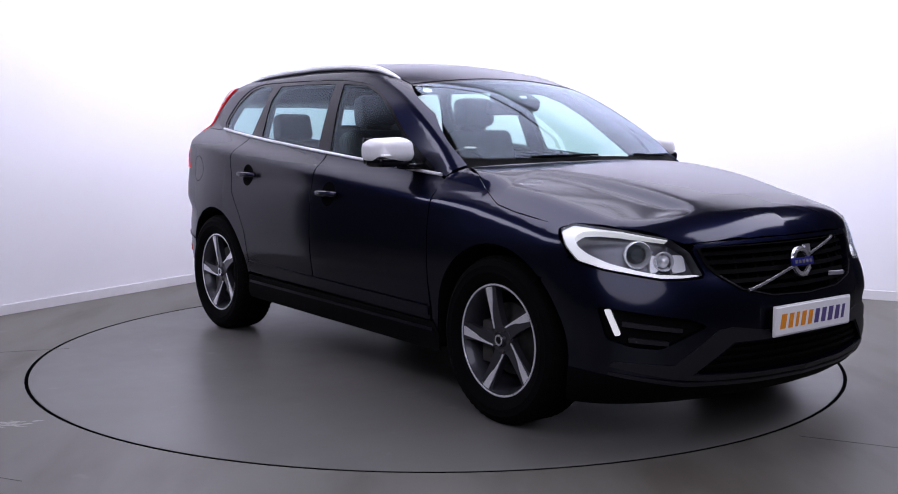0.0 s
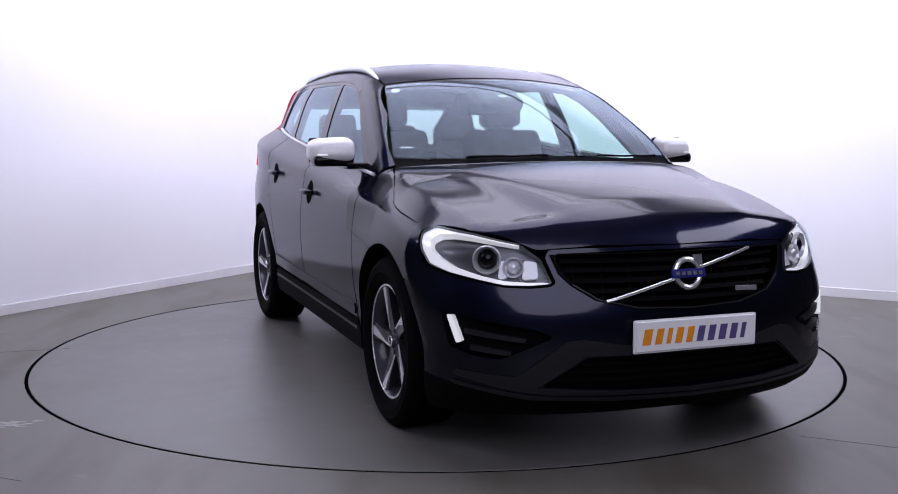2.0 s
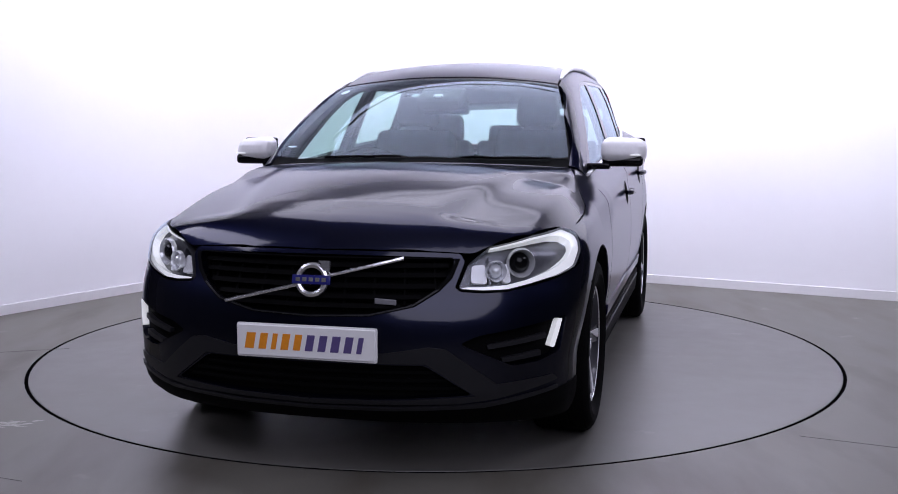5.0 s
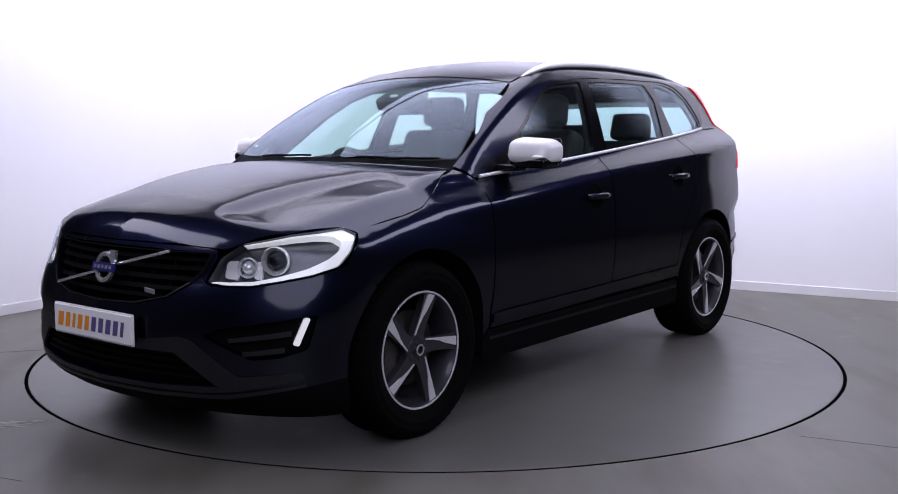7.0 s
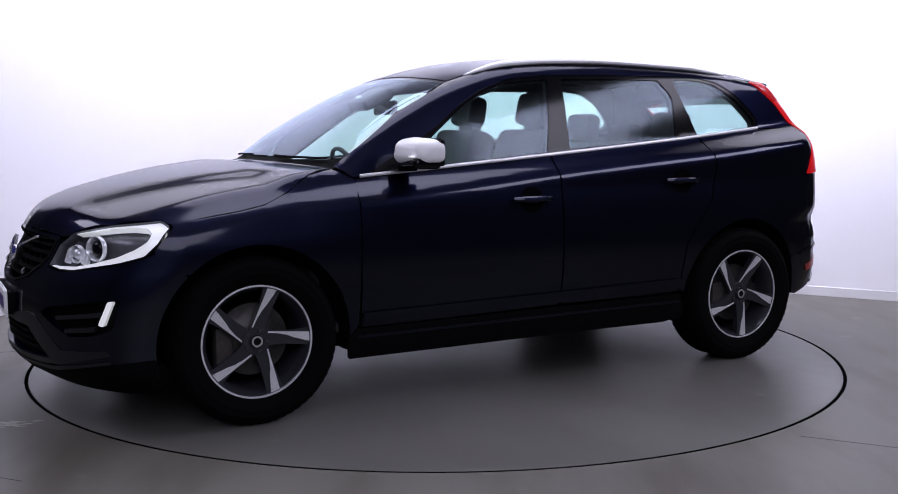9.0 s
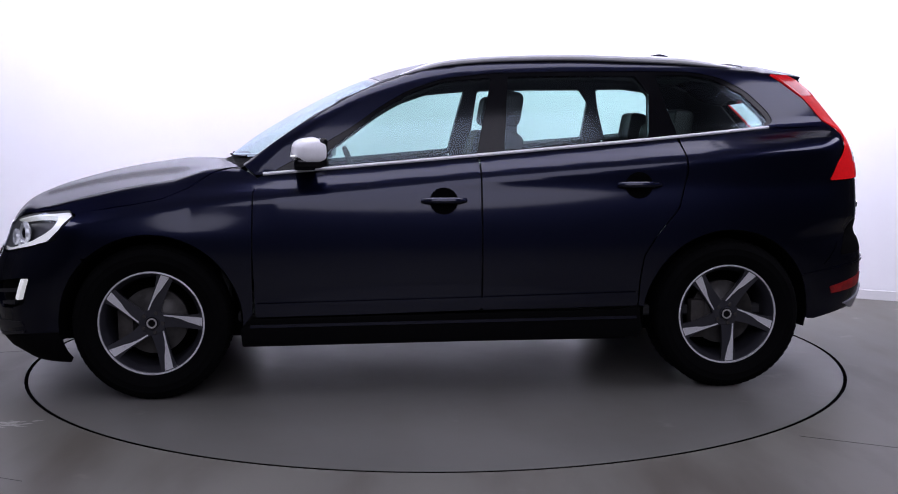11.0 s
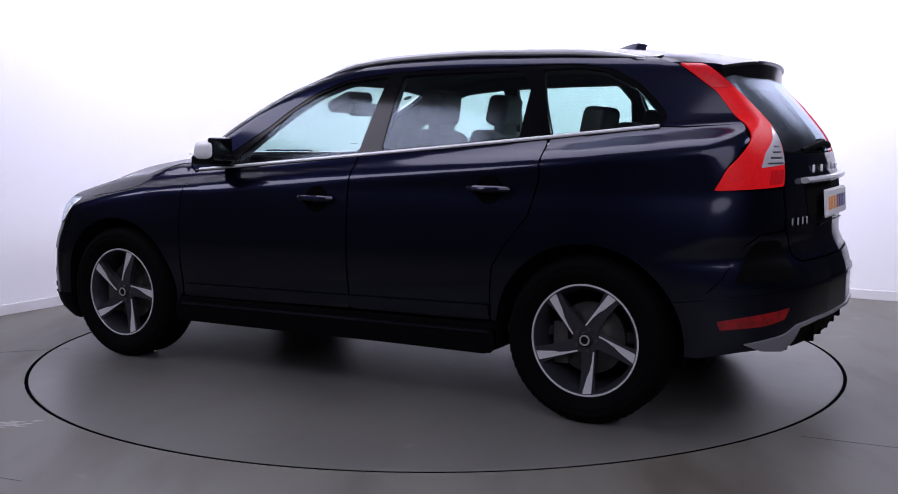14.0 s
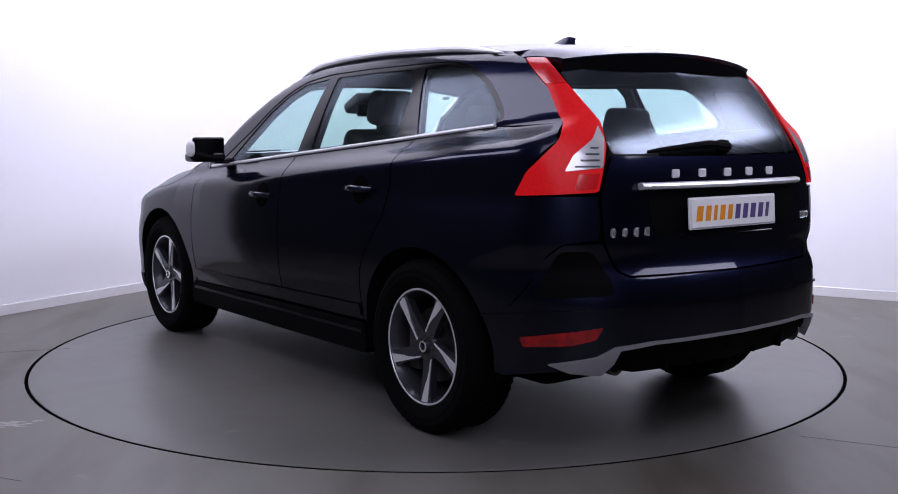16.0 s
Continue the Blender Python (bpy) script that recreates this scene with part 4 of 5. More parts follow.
# tailgate and rear
tg = skin("tailgate", "tail", [(0, 1.160), (14, 1.162), (26.8, 1.166), (27.5, 1.13), (29.2, 1.02), (28.7, 0.86), (27.6, 0.80), (26.0, 0.742), (24.2, 0.722), (0, 0.718)], PAINT, car, both=True, soft=0.012, step=0.035)
skin("rear_bumper", "tail", BUMPER_R + to_tail(arch(REAR_X, ARCH_R, 146, 184, 8)) + [(45, 0.325), (38, 0.355), (32, 0.37), (28, 0.450), (20, 0.462), (0, 0.464)], PAINT, car, both=True, soft=0.008, step=0.03, thick=0.02)
for mir in (False, True):
    # black sheet on the paint, standing for the dark reflection in the corner facet
    skin("bumper_facet_shade", "tail", [(36.0, 0.815), (30.6, 0.815), (27.8, 0.715), (26.9, 0.655), (39.8, 0.640)], BLACK_MATT, car, off=0.002, thick=0.01, soft=0.03, mirror=mir, label="flat black patch for the dark reflection in the bumper facet")
    skin("rear_reflector", "tail", [(42.2, 0.485), (36, 0.512), (29.0, 0.536), (30.2, 0.490), (34, 0.468), (41.6, 0.450)], DARK_RED, car, off=0.005, thick=0.01, soft=0.008, mirror=mir, label="dark red rear reflector")
    t = skin("tail_light", "tail", TAILLIGHT, RED_LENS, car, off=0.006, thick=0.008, soft=0.012, step=0.025, mirror=mir, label="tall red tail light with a clear inset")
    skin("lamp_back", "tail", [(35.4 + (a - 35.4) * 1.10, 1.25 + (z - 1.25) * 1.06) for a, z in TAILLIGHT], GAP, t, off=-0.015, thick=0.0, soft=0.012, step=0.03, mirror=mir)
    skin("clear_inset", "tail", [(28.9, 1.275), (28.1, 1.225), (28.9, 1.120), (35.2, 1.108), (33.8, 1.165), (30.2, 1.225)], CLEAR_LAMP, t, off=0.009, thick=0.01, soft=0.008, step=0.02, mirror=mir, label="silvered clear lamp inset")
    skin("stop_lamp", "tail", [(33.0, 1.098), (29.4, 1.100), (30.2, 1.045), (33.6, 1.040)], RED_DEEP, t, off=0.0085, thick=0.006, soft=0.006, step=0.02, mirror=mir)
    skin("lamp_cap", "tail", [(41.2, 1.542), (37.2, 1.539), (33.4, 1.437), (37.2, 1.437)], RED_DEEP, t, off=0.0085, thick=0.006, soft=0.006, step=0.02, mirror=mir)
    for k in range(4):
        z = 1.128 + 0.022 * k
        skin("inset_rib", "tail", [(29.4, z), (33.6 - 0.9 * k, z), (33.5 - 0.9 * k, z - 0.006), (29.4, z - 0.006)], LAMP_DARK, t, off=0.0105, thick=0.003, soft=0.0, step=0.02, mirror=mir)
skin("bumper_crease", "tail", [(0, 0.622), (24, 0.616), (40, 0.586), (49.5, 0.556), (49.5, 0.549), (40, 0.578), (24, 0.607), (0, 0.613)], PAINT, car, both=True, off=0.008, thick=0.012, soft=0.0)
skin("diffuser_strip", "tail", [(0, 0.476), (21, 0.474), (27, 0.462), (30.0, 0.425), (37.5, 0.392), (34, 0.362), (29.0, 0.352), (27.2, 0.395), (26.2, 0.448), (20, 0.462), (0, 0.464)], VALANCE, car, both=True, off=0.010, thick=0.03, soft=0.004, label="satin grey strip across the rear valance")
diff = skin("diffuser", "tail", [(0, 0.466), (20, 0.464), (26.5, 0.448), (28.5, 0.36), (22, 0.32), (0, 0.32)], BLACK_MATT, car, both=True, off=-0.03, thick=0.05, soft=0.008, label="black ribbed rear diffuser")
for yy in (-0.36, -0.18, 0.0, 0.18, 0.36):
    part("diffuser_fin", box(-2.175, yy, 0.385, 0.12, 0.014, 0.075, 0.004, 1), BLACK_MATT, diff)
for s in (-1, 1):
    e = part("exhaust_tip", lathe([(0.030, 0.0), (0.040, 0.0), (0.040, 0.15), (0.034, 0.15), (0.033, 0.02)], 24), CAST, car, "dull dark exhaust tip")
    e.matrix_basis = pose(-2.010, s * 0.56, 0.378, 0, 0, 90)

# near-black backing sheets added behind the panel gaps to keep them dark
skin("tail_gap_backing", "tail", [(0, 1.17), (26.8, 1.175), (30, 1.03), (45, 1.02), (47, 0.56), (36, 0.50), (0, 0.50)], GAP, car, both=True, off=-0.026, thick=0, step=0.06, soft=0.01)
sides("wing_gap_backing", "side", [(-1.60, 1.24), (-1.95, 1.22), (-2.02, 1.02), (-1.95, 0.80), (-1.86, 0.56), (-1.74, 0.66), (-1.70, 0.85)], GAP, car, off=-0.026, thick=0, step=0.06, soft=0.01)
skin("nose_gap_backing", "nose", [(0, 0.845), (26, 0.835), (30, 0.86), (38, 0.890), (47, 0.905), (51, 0.88), (52, 0.74), (48, 0.72), (42, 0.70), (32, 0.67), (24, 0.67), (24.5, 0.80), (0, 0.81)], GAP, car, both=True, off=-0.066, thick=0, step=0.05, soft=0.01)

# tailgate details
P = [(-float(rear_x(1.05) - rear_bow(abs(y)) * 0.74) - 0.014, y, 1.052) for y in np.linspace(-0.485, 0.485, 21)]
bm = tube(P, 0.022, 8, 0.62)
part("tailgate_bar", bm, SATIN, tg, "satin silver bar above the plate")
# flat black sheet round the plate; its colour stands for the recess's shade
skin("plate_recess_shade", "tail", [(0, 1.030), (20.6, 1.030), (19.5, 0.90), (17.8, 0.868), (0, 0.868)], BLACK_MATT, tg, both=True, off=0.002, thick=0.004, soft=0.02)
part("plate_step", box(-2.222, 0.0, 0.852, 0.02, 0.56, 0.008, 0.003, 1), BLACK_GLOSS, tg)
plate("rear_plate", Matrix.Translation((-2.250, 0.0, 0.942)) @ pose(0, 0, 0, 86, 0, -90), tg)
for i, y in enumerate((0.292, 0.146, 0.0, -0.146, -0.292)):
    part("tailgate_mark", box(-float(rear_x(1.095) - rear_bow(abs(y)) * 0.74) - 0.003, y, 1.096, 0.006, 0.042, 0.033, 0.005, 1), RAIL_SILVER, tg)
for i in range(4):
    y = 0.60 - i * 0.050
    part("model_mark", box(-float(rear_x(0.883) - rear_bow(y) * 0.74) - 0.003, y, 0.883, 0.006, 0.036, 0.034, 0.006, 1, pose(0, 0, 0, 0, 0, 14)), CHROME, tg)
for i in range(2):
    y = -0.55 - i * 0.042
    part("model_mark", box(-float(rear_x(0.90) - rear_bow(-y) * 0.74) - 0.003, y, 0.90, 0.006, 0.030, 0.030, 0.006, 1, pose(0, 0, 0, 0, 0, -14)), CHROME, tg)

rg = skin("rear_glass", "tail", [(0, 1.168), (14, 1.170), (26.8, 1.174), (27.5, 1.235), (28.0, 1.30), (31.8, 1.412), (34.6, 1.485), (18, 1.53), (0, 1.545)], REAR_GLASS, tg, both=True, off=-0.004, thick=0, soft=0.015, step=0.05, label="tinted rear window")
rg.visible_shadow = False
# rear wiper
P = [(-float(rear_x(1.19) - rear_bow(abs(y)) * 0.74) - 0.022, y, z) for y, z in ((-0.02, 1.195), (0.10, 1.205), (0.25, 1.195), (0.42, 1.180))]
wp = part("rear_wiper", tube(P, [0.018, 0.017, 0.012, 0.007], 8), BLACK_MATT, tg)
part("wiper_hub", lathe([(0.0, 0.0), (0.030, 0.0), (0.028, 0.03), (0.0, 0.034)], 20), BLACK_MATT, wp).matrix_basis = pose(-2.155, -0.02, 1.195, 0, 0, 90)

# roof spoiler: a wing-shaped lip over the rear window
bm = bmesh.new()
rows = []
for y in np.linspace(-0.575, 0.575, 25):
    q = abs(y) / 0.575
    back = 1.950 - 0.085 * q ** 2.6
    z0 = float(top_z(np.float64(-1.56), np.float64(min(abs(y), 0.56)))) - 0.028 * max(0, q - 0.86) / 0.14
    zt = 1.580 - 0.040 * q ** 2
    prof = [(-1.58, z0 + 0.002), (-1.70, (z0 * 0.7 + zt * 0.3) + 0.006), (-back + 0.03, zt + 0.003), (-back, zt - 0.004), (-back + 0.010, zt - 0.018), (-1.920 + 0.03 * q ** 3, zt - 0.132 + 0.03 * q ** 3), (-1.88 + 0.03 * q ** 3, zt - 0.148 + 0.03 * q ** 3), (-1.72, zt - 0.09)]
    rows.append([bm.verts.new((a, y, b)) for a, b in prof])
for a, b in zip(rows, rows[1:]):
    for k in range(4):
        bm.faces.new((a[k], a[k + 1], b[k + 1], b[k]))
under = bmesh.new()
low = [[under.verts.new(v.co) for v in r[4:] + r[:1]] for r in rows]
for a, b in zip(low, low[1:]):
    for k in range(4):
        under.faces.new((a[k], a[k + 1], b[k + 1], b[k]))
for r, l in ((rows[0], low[0]), (rows[-1], low[-1])):
    bm.faces.new(r[:5])
    under.faces.new(l)
sp = part("roof_spoiler", bm, PAINT, car, "dark blue roof spoiler", 50)
part("spoiler_underside", under, BLACK_GLOSS, sp, "gloss black underside of the spoiler", 50)

# antenna fin
bm = bmesh.new()
rows = []
for t in np.linspace(0, 1, 9):
    xx = -1.16 - 0.17 * t
    zb = float(top_z(np.float64(xx), np.float64(0.0)))
    h = 0.034 * math.sin(min(1, t * 1.25) * math.pi / 2) ** 1.6 * (1 - 0.25 * max(0, t - 0.8) / 0.2)
    w = 0.028 * math.sin(math.pi * (0.12 + 0.80 * t))
    rows.append([bm.verts.new(c) for c in ((xx, -w, zb), (xx, -w * 0.45, zb + h * 0.6), (xx - 0.01 * t, 0, zb + h + 0.002), (xx, w * 0.45, zb + h * 0.6), (xx, w, zb))])
for a, b in zip(rows, rows[1:]):
    for k in range(4):
        bm.faces.new((a[k], a[k + 1], b[k + 1], b[k]))
bm.faces.new(rows[-1])
part("antenna_fin", bm, PAINT, car)

# ---- wheels ----
def build_wheel(x, s, first):
    """A wheel whose outer face looks along s * y."""
    w = new("wheel")
    w.parent = car
    w.matrix_basis = pose(x, s * 0.808, 0.364, 0, 0, 0 if s > 0 else 180)
    tagged(w, "alloy wheel with a black tyre")
    R = 0.364
    prof = [(0.232, -0.100), (0.25, -0.118), (0.29, -0.126), (0.335, -0.120), (0.354, -0.104), (R, -0.080), (R, -0.048), (R - 0.007, -0.046), (R - 0.007, -0.040), (R, -0.038),
            (R, -0.004), (R - 0.007, -0.002), (R - 0.007, 0.004), (R, 0.006), (R, 0.038), (R - 0.007, 0.040), (R - 0.007, 0.046), (R, 0.048), (R, 0.084), (0.355, 0.107), (0.342, 0.120),
            (0.325, 0.127), (0.322, 0.1255), (0.296, 0.1285), (0.293, 0.1265), (0.264, 0.120), (0.250, 0.108), (0.244, 0.102), (0.236, 0.100)]
    tyre = part("tyre", lathe(prof, 72), RUBBER, w, "black road tyre", 40)
    # shoulder tread blocks
    bm = bmesh.new()
    for i in range(60):
        for side in (-1, 1):
            b = box(0, side * 0.093, 0.3575, 0.026, 0.028, 0.009, 0.0, 1, pose(0, 0, 0, -20 * side, 0, 12))
            b.transform(pose(0, 0, 0, 0, 360 / 60 * i, 0))
            me = bpy.data.meshes.new("t")
            b.to_mesh(me)
            b.free()
            bm.from_mesh(me)
            bpy.data.meshes.remove(me)
    tagged(part("tread", bm, RUBBER, tyre), kind="stuff")
    rim = part("rim", lathe([(0.234, -0.095), (0.236, 0.085), (0.240, 0.100), (0.2375, 0.1045), (0.2335, 0.103), (0.228, 0.092), (0.215, 0.070), (0.208, 0.02), (0.205, -0.09)], 64), ALLOY_DARK, w, "dark grey alloy rim", 30)
    part("rim_edge", lathe([(0.2455, 0.100), (0.2455, 0.1065), (0.2385, 0.1075), (0.2370, 0.1040)], 64), MACHINED, rim, "bright machined rim edge")
    part("brake_disc", lathe([(0.06, 0.0), (0.158, 0.0), (0.158, 0.024), (0.10, 0.024), (0.085, 0.034), (0.0, 0.034)], 40), STEEL, w, "grey brake disc")
    part("brake_caliper", box(0.13, 0.015, -0.03, 0.075, 0.075, 0.19, 0.015, 2), CAST, w)
    # black cone added inside the barrel, for the shade behind the spokes
    part("barrel_shade", lathe([(0.06, -0.06), (0.232, -0.085)], 40), GAP, w)
    for i in range(5):
        a = first + 72 * i
        # the blade sweeps: dark body, bright face along its trailing half
        def blade(l0, l1, depth0, depth1):
            bm = bmesh.new()
            rows = []
            for (r, u0), (_, u1) in zip(l0, l1):
                d = depth0 + (depth1 - depth0) * (r - 0.05) / 0.19
                rows.append([bm.verts.new(c) for c in ((u0, d, r), (u1, d, r), (u1 - 0.004, d - 0.035, r), (u0 + 0.004, d - 0.035, r))])
            for p, q in zip(rows, rows[1:]):
                for k in range(4):
                    bm.faces.new((p[k], p[(k + 1) % 4], q[(k + 1) % 4], q[k]))
            bm.faces.new(rows[0])
            bm.faces.new(rows[-1])
            return bm
        body_l = [(0.040, -0.026), (0.075, -0.020), (0.12, -0.018), (0.17, -0.021), (0.212, -0.025), (0.238, -0.030)]
        body_r = [(0.040, 0.045), (0.075, 0.043), (0.12, 0.041), (0.17, 0.042), (0.212, 0.048), (0.238, 0.056)]
        sp = part("spoke", blade(body_l, body_r, 0.080, 0.098), ALLOY_DARK, rim, "dark grey swept spoke", 25)
        face_l = [(0.052, 0.033), (0.095, 0.0295), (0.135, 0.021), (0.162, 0.010), (0.195, 0.001), (0.2385, -0.011)]
        face_r = [(0.052, 0.0395), (0.095, 0.0375), (0.135, 0.0360), (0.162, 0.0350), (0.195, 0.0335), (0.2385, 0.0310)]
        fc = part("spoke_face", blade(face_l, face_r, 0.0835, 0.1035), MACHINED, sp, "bright machined spoke face", 25)
        for o in (sp,):
            o.matrix_basis = pose(0, 0, 0, 0, a, 0)
    hub = part("wheel_hub", lathe([(0.062, 0.03), (0.066, 0.072), (0.058, 0.082), (0.034, 0.084), (0.031, 0.094), (0.0, 0.096)], 32), ALLOY_DARK, rim)
    part("hub_emblem", lathe([(0.0165, 0.0955), (0.0165, 0.0990), (0.0245, 0.0990), (0.0255, 0.0950)], 24), CHROME, hub)
    part("hub_cap", lathe([(0.0, 0.0968), (0.028, 0.0960), (0.0295, 0.094)], 24), BLACK_GLOSS, hub)
    for i in range(5):
        a = radians(72 * i + 90 + 22)
        b = part("wheel_bolt", lathe([(0.0, 0.088), (0.0085, 0.088), (0.0105, 0.080), (0.0115, 0.074)], 8), CAST, hub)
        b.matrix_basis = pose(0.048 * math.cos(a), 0, 0.048 * math.sin(a))
    return w


for wx in (FRONT_X, REAR_X):
    for s in (1, -1):
        build_wheel(wx, s, {(FRONT_X, 1): -20, (REAR_X, 1): -35}.get((wx, s), 13))

# wheel housings and underbody
for wx in (FRONT_X, REAR_X):
    for s in (1, -1):
        bm = bmesh.new()
        rows = []
        for a in np.linspace(-10, 190, 24):
            c, d = math.cos(radians(a)) * 0.425, math.sin(radians(a)) * 0.425
            y_out = float(lift("side", [(wx + c, 0.36 + d)])[0][1]) - 0.006
            rows.append([bm.verts.new((wx + c, s * y_out, 0.36 + d)), bm.verts.new((wx + c * 0.97, s * (y_out - 0.04), 0.36 + d * 0.97)), bm.verts.new((wx + c * 0.97, s * 0.52, 0.36 + d * 0.97))])
        mid = bm.verts.new((wx, s * 0.52, 0.36))
        for a, b in zip(rows, rows[1:]):
            bm.faces.new((a[0], a[1], b[1], b[0]))
            bm.faces.new((a[1], a[2], b[2], b[1]))
            bm.faces.new((a[2], mid, b[2]))
        part("wheel_housing", bm, BLACK_MATT, car, "black wheel-arch liner")
part("underbody", box(0.08, 0.0, 0.295, 3.85, 1.26, 0.12, 0.05, 2), BLACK_MATT, car, "dark underbody")
part("underbody_side", box(0.0, 0.0, 0.29, 1.80, 1.76, 0.10, 0.03, 2), BLACK_MATT, car)
for wx in (FRONT_X, REAR_X):
    part("axle", tube([(wx, -0.75, 0.34), (wx, 0.75, 0.34)], 0.035, 10), CAST, car)

# ---- cabin ----
part("cabin_floor", box(-0.30, 0, 0.37, 2.6, 1.62, 0.05, 0.01, 1), LINER, car)
part("bulkhead", box(1.06, 0, 0.70, 0.05, 1.50, 0.62, 0.01, 1), LINER, car)
part("boot_floor", box(-1.65, 0, 0.66, 0.95, 1.06, 0.06, 0.01, 1), LINER, car)
for mir in (False, True):
    skin("door_card", "side", belt(0.95, -1.60, -0.012, 12) + [(-1.90, 1.16), (-1.95, 0.95), (-1.86, 0.80), (-1.0, 0.84), (-0.9, 0.40), (0.9, 0.40), (0.93, 0.8)], LINER, car, off=-0.075, thick=0.02, step=0.06, mirror=mir, label="dark door trim")
    skin("pillar_lining", "side", [(0.80, 1.10)] + [(x - 0.02, z + 0.0) for x, z in edge[1:]] + roof_edge + [(-1.78, 1.47), (-1.90, 1.30)] + belt(-1.66, 0.82, 0.0, 10), LINER, car, holes=[PANES[0], PANES[1], PANES[2]], off=-0.030, thick=0.02, step=0.05, mirror=mir, soft=0.01, hole_soft=0.015)
for mir in (False, True):
    skin("pillar_back", "tail", [(45, 1.545), (38.2, 1.543), (33.2, 1.41), (29.0, 1.293), (28.6, 1.20), (30.4, 1.033), (46, 1.018), (46, 1.2)], LINER, car, off=-0.046, thick=0.01, soft=0.01, step=0.05, mirror=mir)
skin("headlining", "top", [(0.33, 0.0), (0.29, 0.58), (-1.55, 0.56), (-1.70, 0.0)], LINER, car, both=True, off=-0.035, thick=0.01, step=0.07, label="dark roof lining")
skin("tailgate_trim", "tail", [(0, 1.15), (25, 1.15), (27, 1.0), (26, 0.74), (0, 0.74)], LINER, car, both=True, off=-0.05, thick=0.01, step=0.06)

# dashboard
rows, bm = [], bmesh.new()
for y in np.linspace(-0.74, 0.74, 19):
    k = 1 - 0.25 * abs(y / 0.74) ** 2
    hood = 0.035 * math.exp(-((y + 0.37) / 0.17) ** 2)
    prof = [(1.00 * k + 0.02, 1.045), (0.78, 1.055 + hood), (0.66, 1.045 + hood * 1.2), (0.60, 0.99), (0.63, 0.80), (0.70, 0.60)]
    rows.append([bm.verts.new((a, y, b)) for a, b in prof])
for a, b in zip(rows, rows[1:]):
    for i in range(5):
        bm.faces.new((a[i], a[i + 1], b[i + 1], b[i]))
part("dashboard", bm, DASH, car, "dark moulded dashboard", 50)
part("centre_console", box(0.35, 0, 0.62, 0.75, 0.20, 0.40, 0.04, 3), DASH, car)

# steering wheel on the right-hand side
sw = part("steering_wheel", lathe([(0.170, -0.010), (0.177, -0.015), (0.187, -0.010), (0.190, 0.0), (0.187, 0.010), (0.177, 0.015), (0.170, 0.010), (0.167, 0.0), (0.170, -0.010)], 40, "z"), DASH, car, "dark leather steering wheel")
sw.matrix_basis = pose(0.42, -0.37, 1.00, 0, -66, 0)
part("wheel_boss", box(0, 0, -0.005, 0.13, 0.15, 0.05, 0.02, 3), DASH, sw)
for a in (90, 270, 180):
    part("wheel_spoke", box(0.10 * math.cos(radians(a)), 0.10 * math.sin(radians(a)), 0, 0.035 if a != 180 else 0.16, 0.16 if a != 180 else 0.035, 0.018, 0.006, 2), DASH, sw)


def cushion(cx, cy, cz, sx, sy, sz, tilt, r):
    bm = box(0, 0, 0, sx, sy, sz, r, 5)
    for v in bm.verts:
        v.co.x += 0.04 * (abs(v.co.y) / (sy / 2)) ** 2 * (1 if v.co.x > 0 else 0)
        v.co.y *= 1 - 0.10 * max(0, v.co.z / (sz / 2))
    bm.transform(pose(cx, cy, cz, 0, tilt, 0))
    return bm


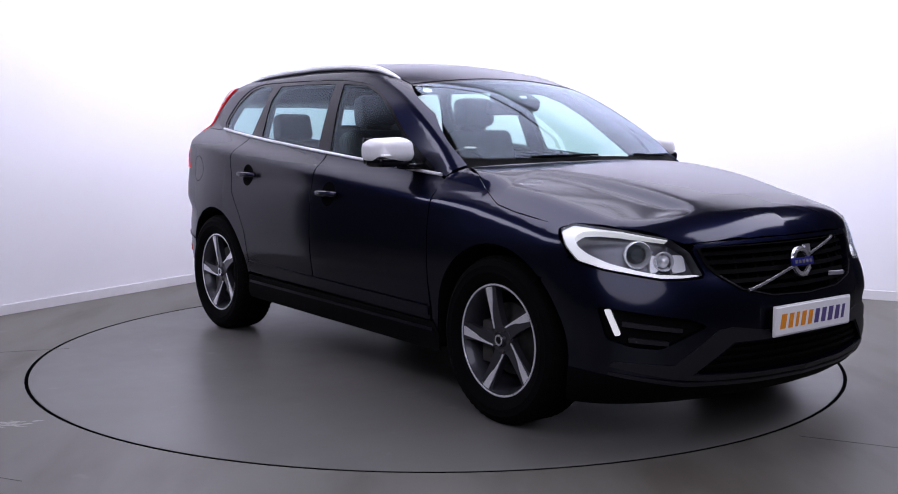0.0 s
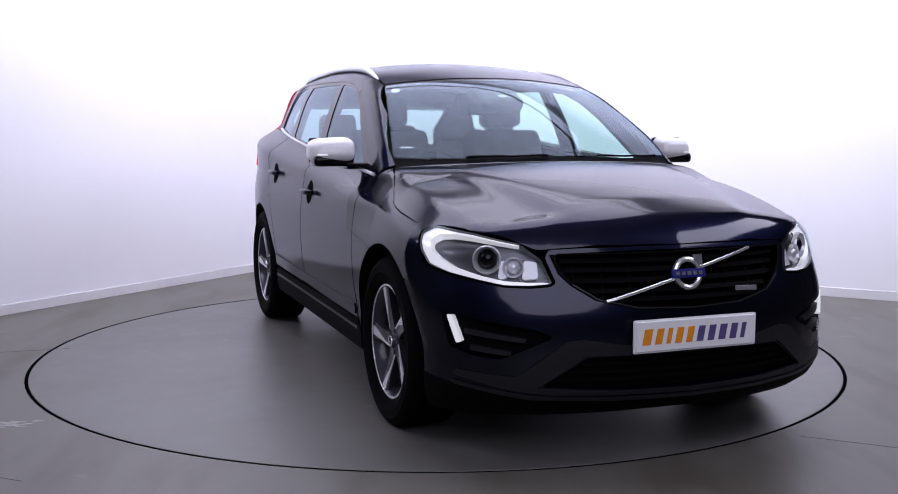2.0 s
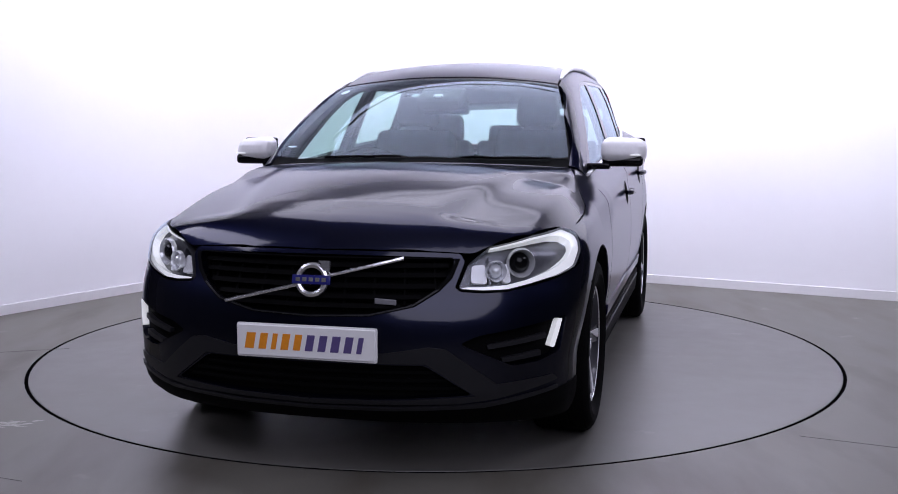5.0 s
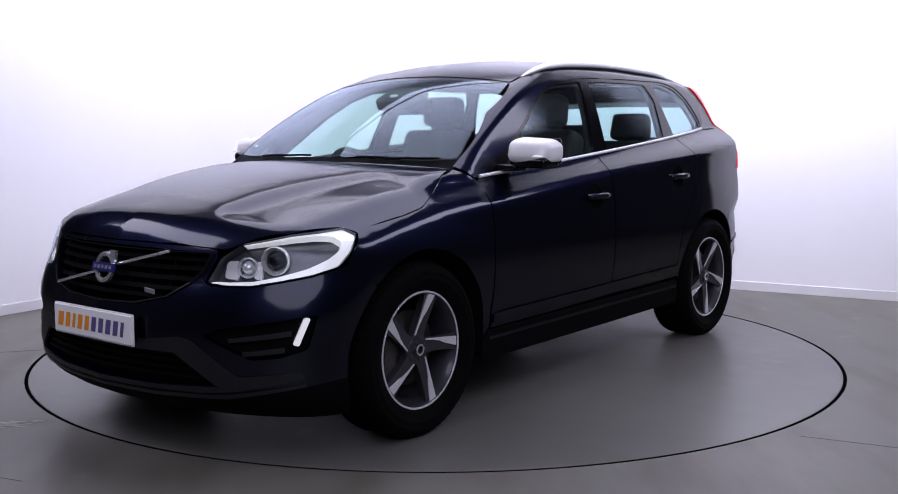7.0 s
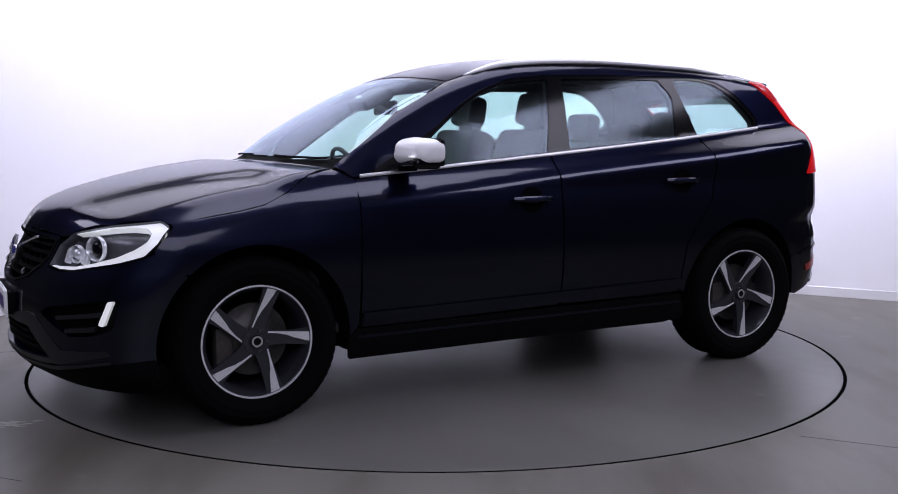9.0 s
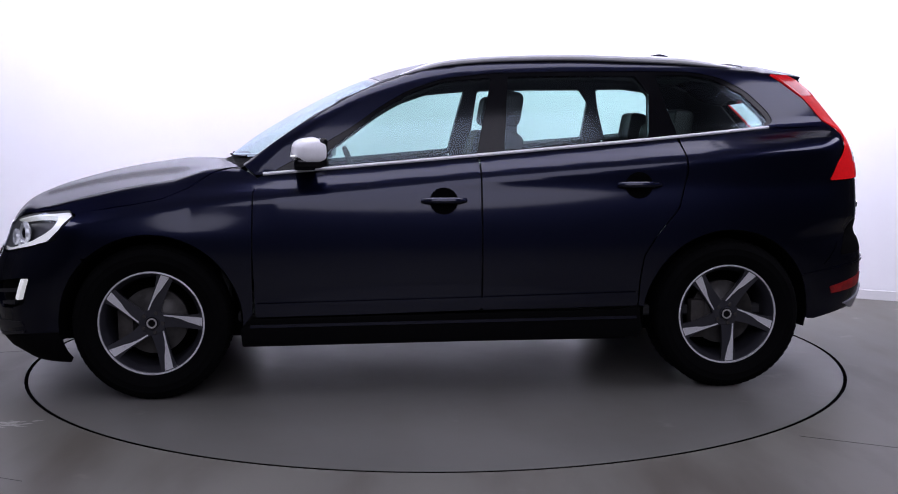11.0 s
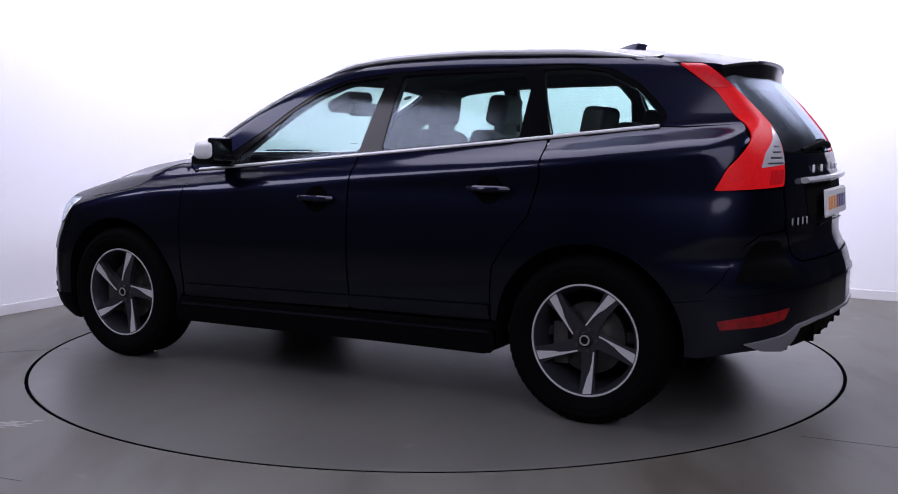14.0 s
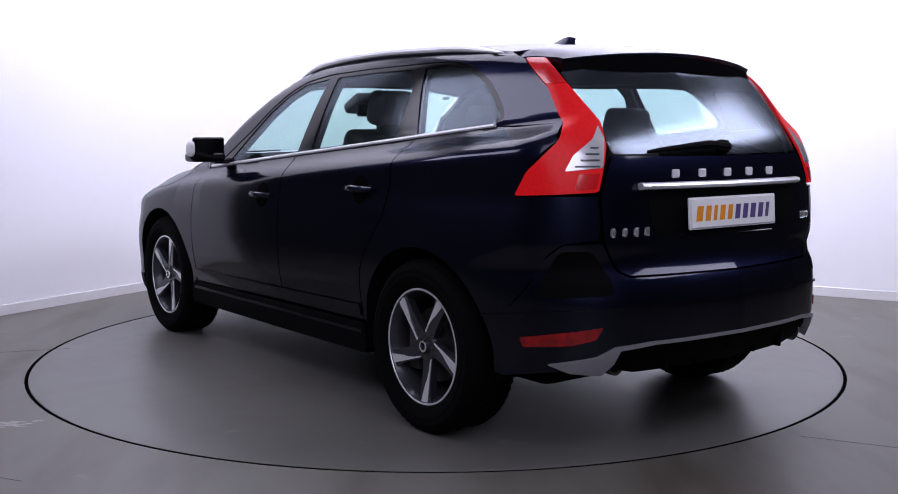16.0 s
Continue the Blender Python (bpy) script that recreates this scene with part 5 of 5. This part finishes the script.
def seat(y):
    st = part("front_seat", cushion(-0.02, y, 0.60, 0.52, 0.52, 0.18, -6, 0.06), FABRIC, car, "charcoal leather front seat")
    part("backrest", cushion(-0.28, y, 0.95, 0.14, 0.52, 0.64, -16, 0.065), FABRIC, st)
    part("headrest", cushion(-0.385, y, 1.375, 0.095, 0.25, 0.18, -10, 0.047), FABRIC, st)
    part("headrest_neck", box(-0.375, y, 1.28, 0.07, 0.17, 0.12, 0.02, 2), FABRIC, st)


seat(0.37)
seat(-0.37)
rs = part("rear_seat", cushion(-0.92, 0, 0.62, 0.50, 1.30, 0.18, -6, 0.06), FABRIC, car, "charcoal leather rear bench with three headrests")
for y in (-0.43, 0.0, 0.43):
    part("backrest", cushion(-1.18, y, 0.92, 0.13, 0.42, 0.56, -20, 0.05), FABRIC, rs)
    part("headrest", cushion(-1.275, y, 1.265 + (0.02 if y else -0.05), 0.08, 0.25, 0.17, -10, 0.04), FABRIC, rs)
part("parcel_shelf", box(-1.62, 0, 1.10, 0.55, 1.10, 0.02, 0.006, 1), LINER, car)

# screen-mounted mirror and camera housing
part("sensor_housing", box(0.45, 0.0, 1.428, 0.18, 0.24, 0.07, 0.03, 3, pose(0, 0, 0, 0, 24, 0)), DASH, car)
part("interior_mirror", box(0.36, 0.0, 1.385, 0.035, 0.25, 0.075, 0.015, 3), BLACK_GLOSS, car)
part("sensor_window", box(0.515, 0.0, 1.440, 0.02, 0.046, 0.014, 0.003, 1, pose(0, 0, 0, 0, 30, 0)), SATIN, car)
# stickers on the windscreen
for (xx, yy, lx, ly) in ((0.40, -0.555, 0.028, 0.024), (0.885, -0.66, 0.006, 0.032)):
    q = lift("top", [(xx, yy)])[0]
    n = Vector(slope(q[None])[0])
    st = part("screen_sticker", prism([(lx * math.cos(a), ly * math.sin(a)) for a in np.linspace(0, 2 * math.pi, 17)[:-1]], 0.001), PLATE_WHITE, screen)
    st.matrix_basis = Matrix.Translation(Vector(q) - n * 0.008) @ n.to_track_quat("Z", "X").to_matrix().to_4x4()



# ---- what moves ----
def motions():
    rows_t, rows_c = [], []
    for t, a in TURN:
        r = radians(a)
        ox, oy = CAR_OFF
        rows_t.append((t, pose(0, 0, 0, 0, 0, a - 90)))
        rows_c.append((t, pose(ox * math.sin(r) + oy * math.cos(r), -ox * math.cos(r) + oy * math.sin(r), 0, 0, 0, a - 90)))
    walk(turntable, rows_t)
    walk(car, rows_c)


motions()
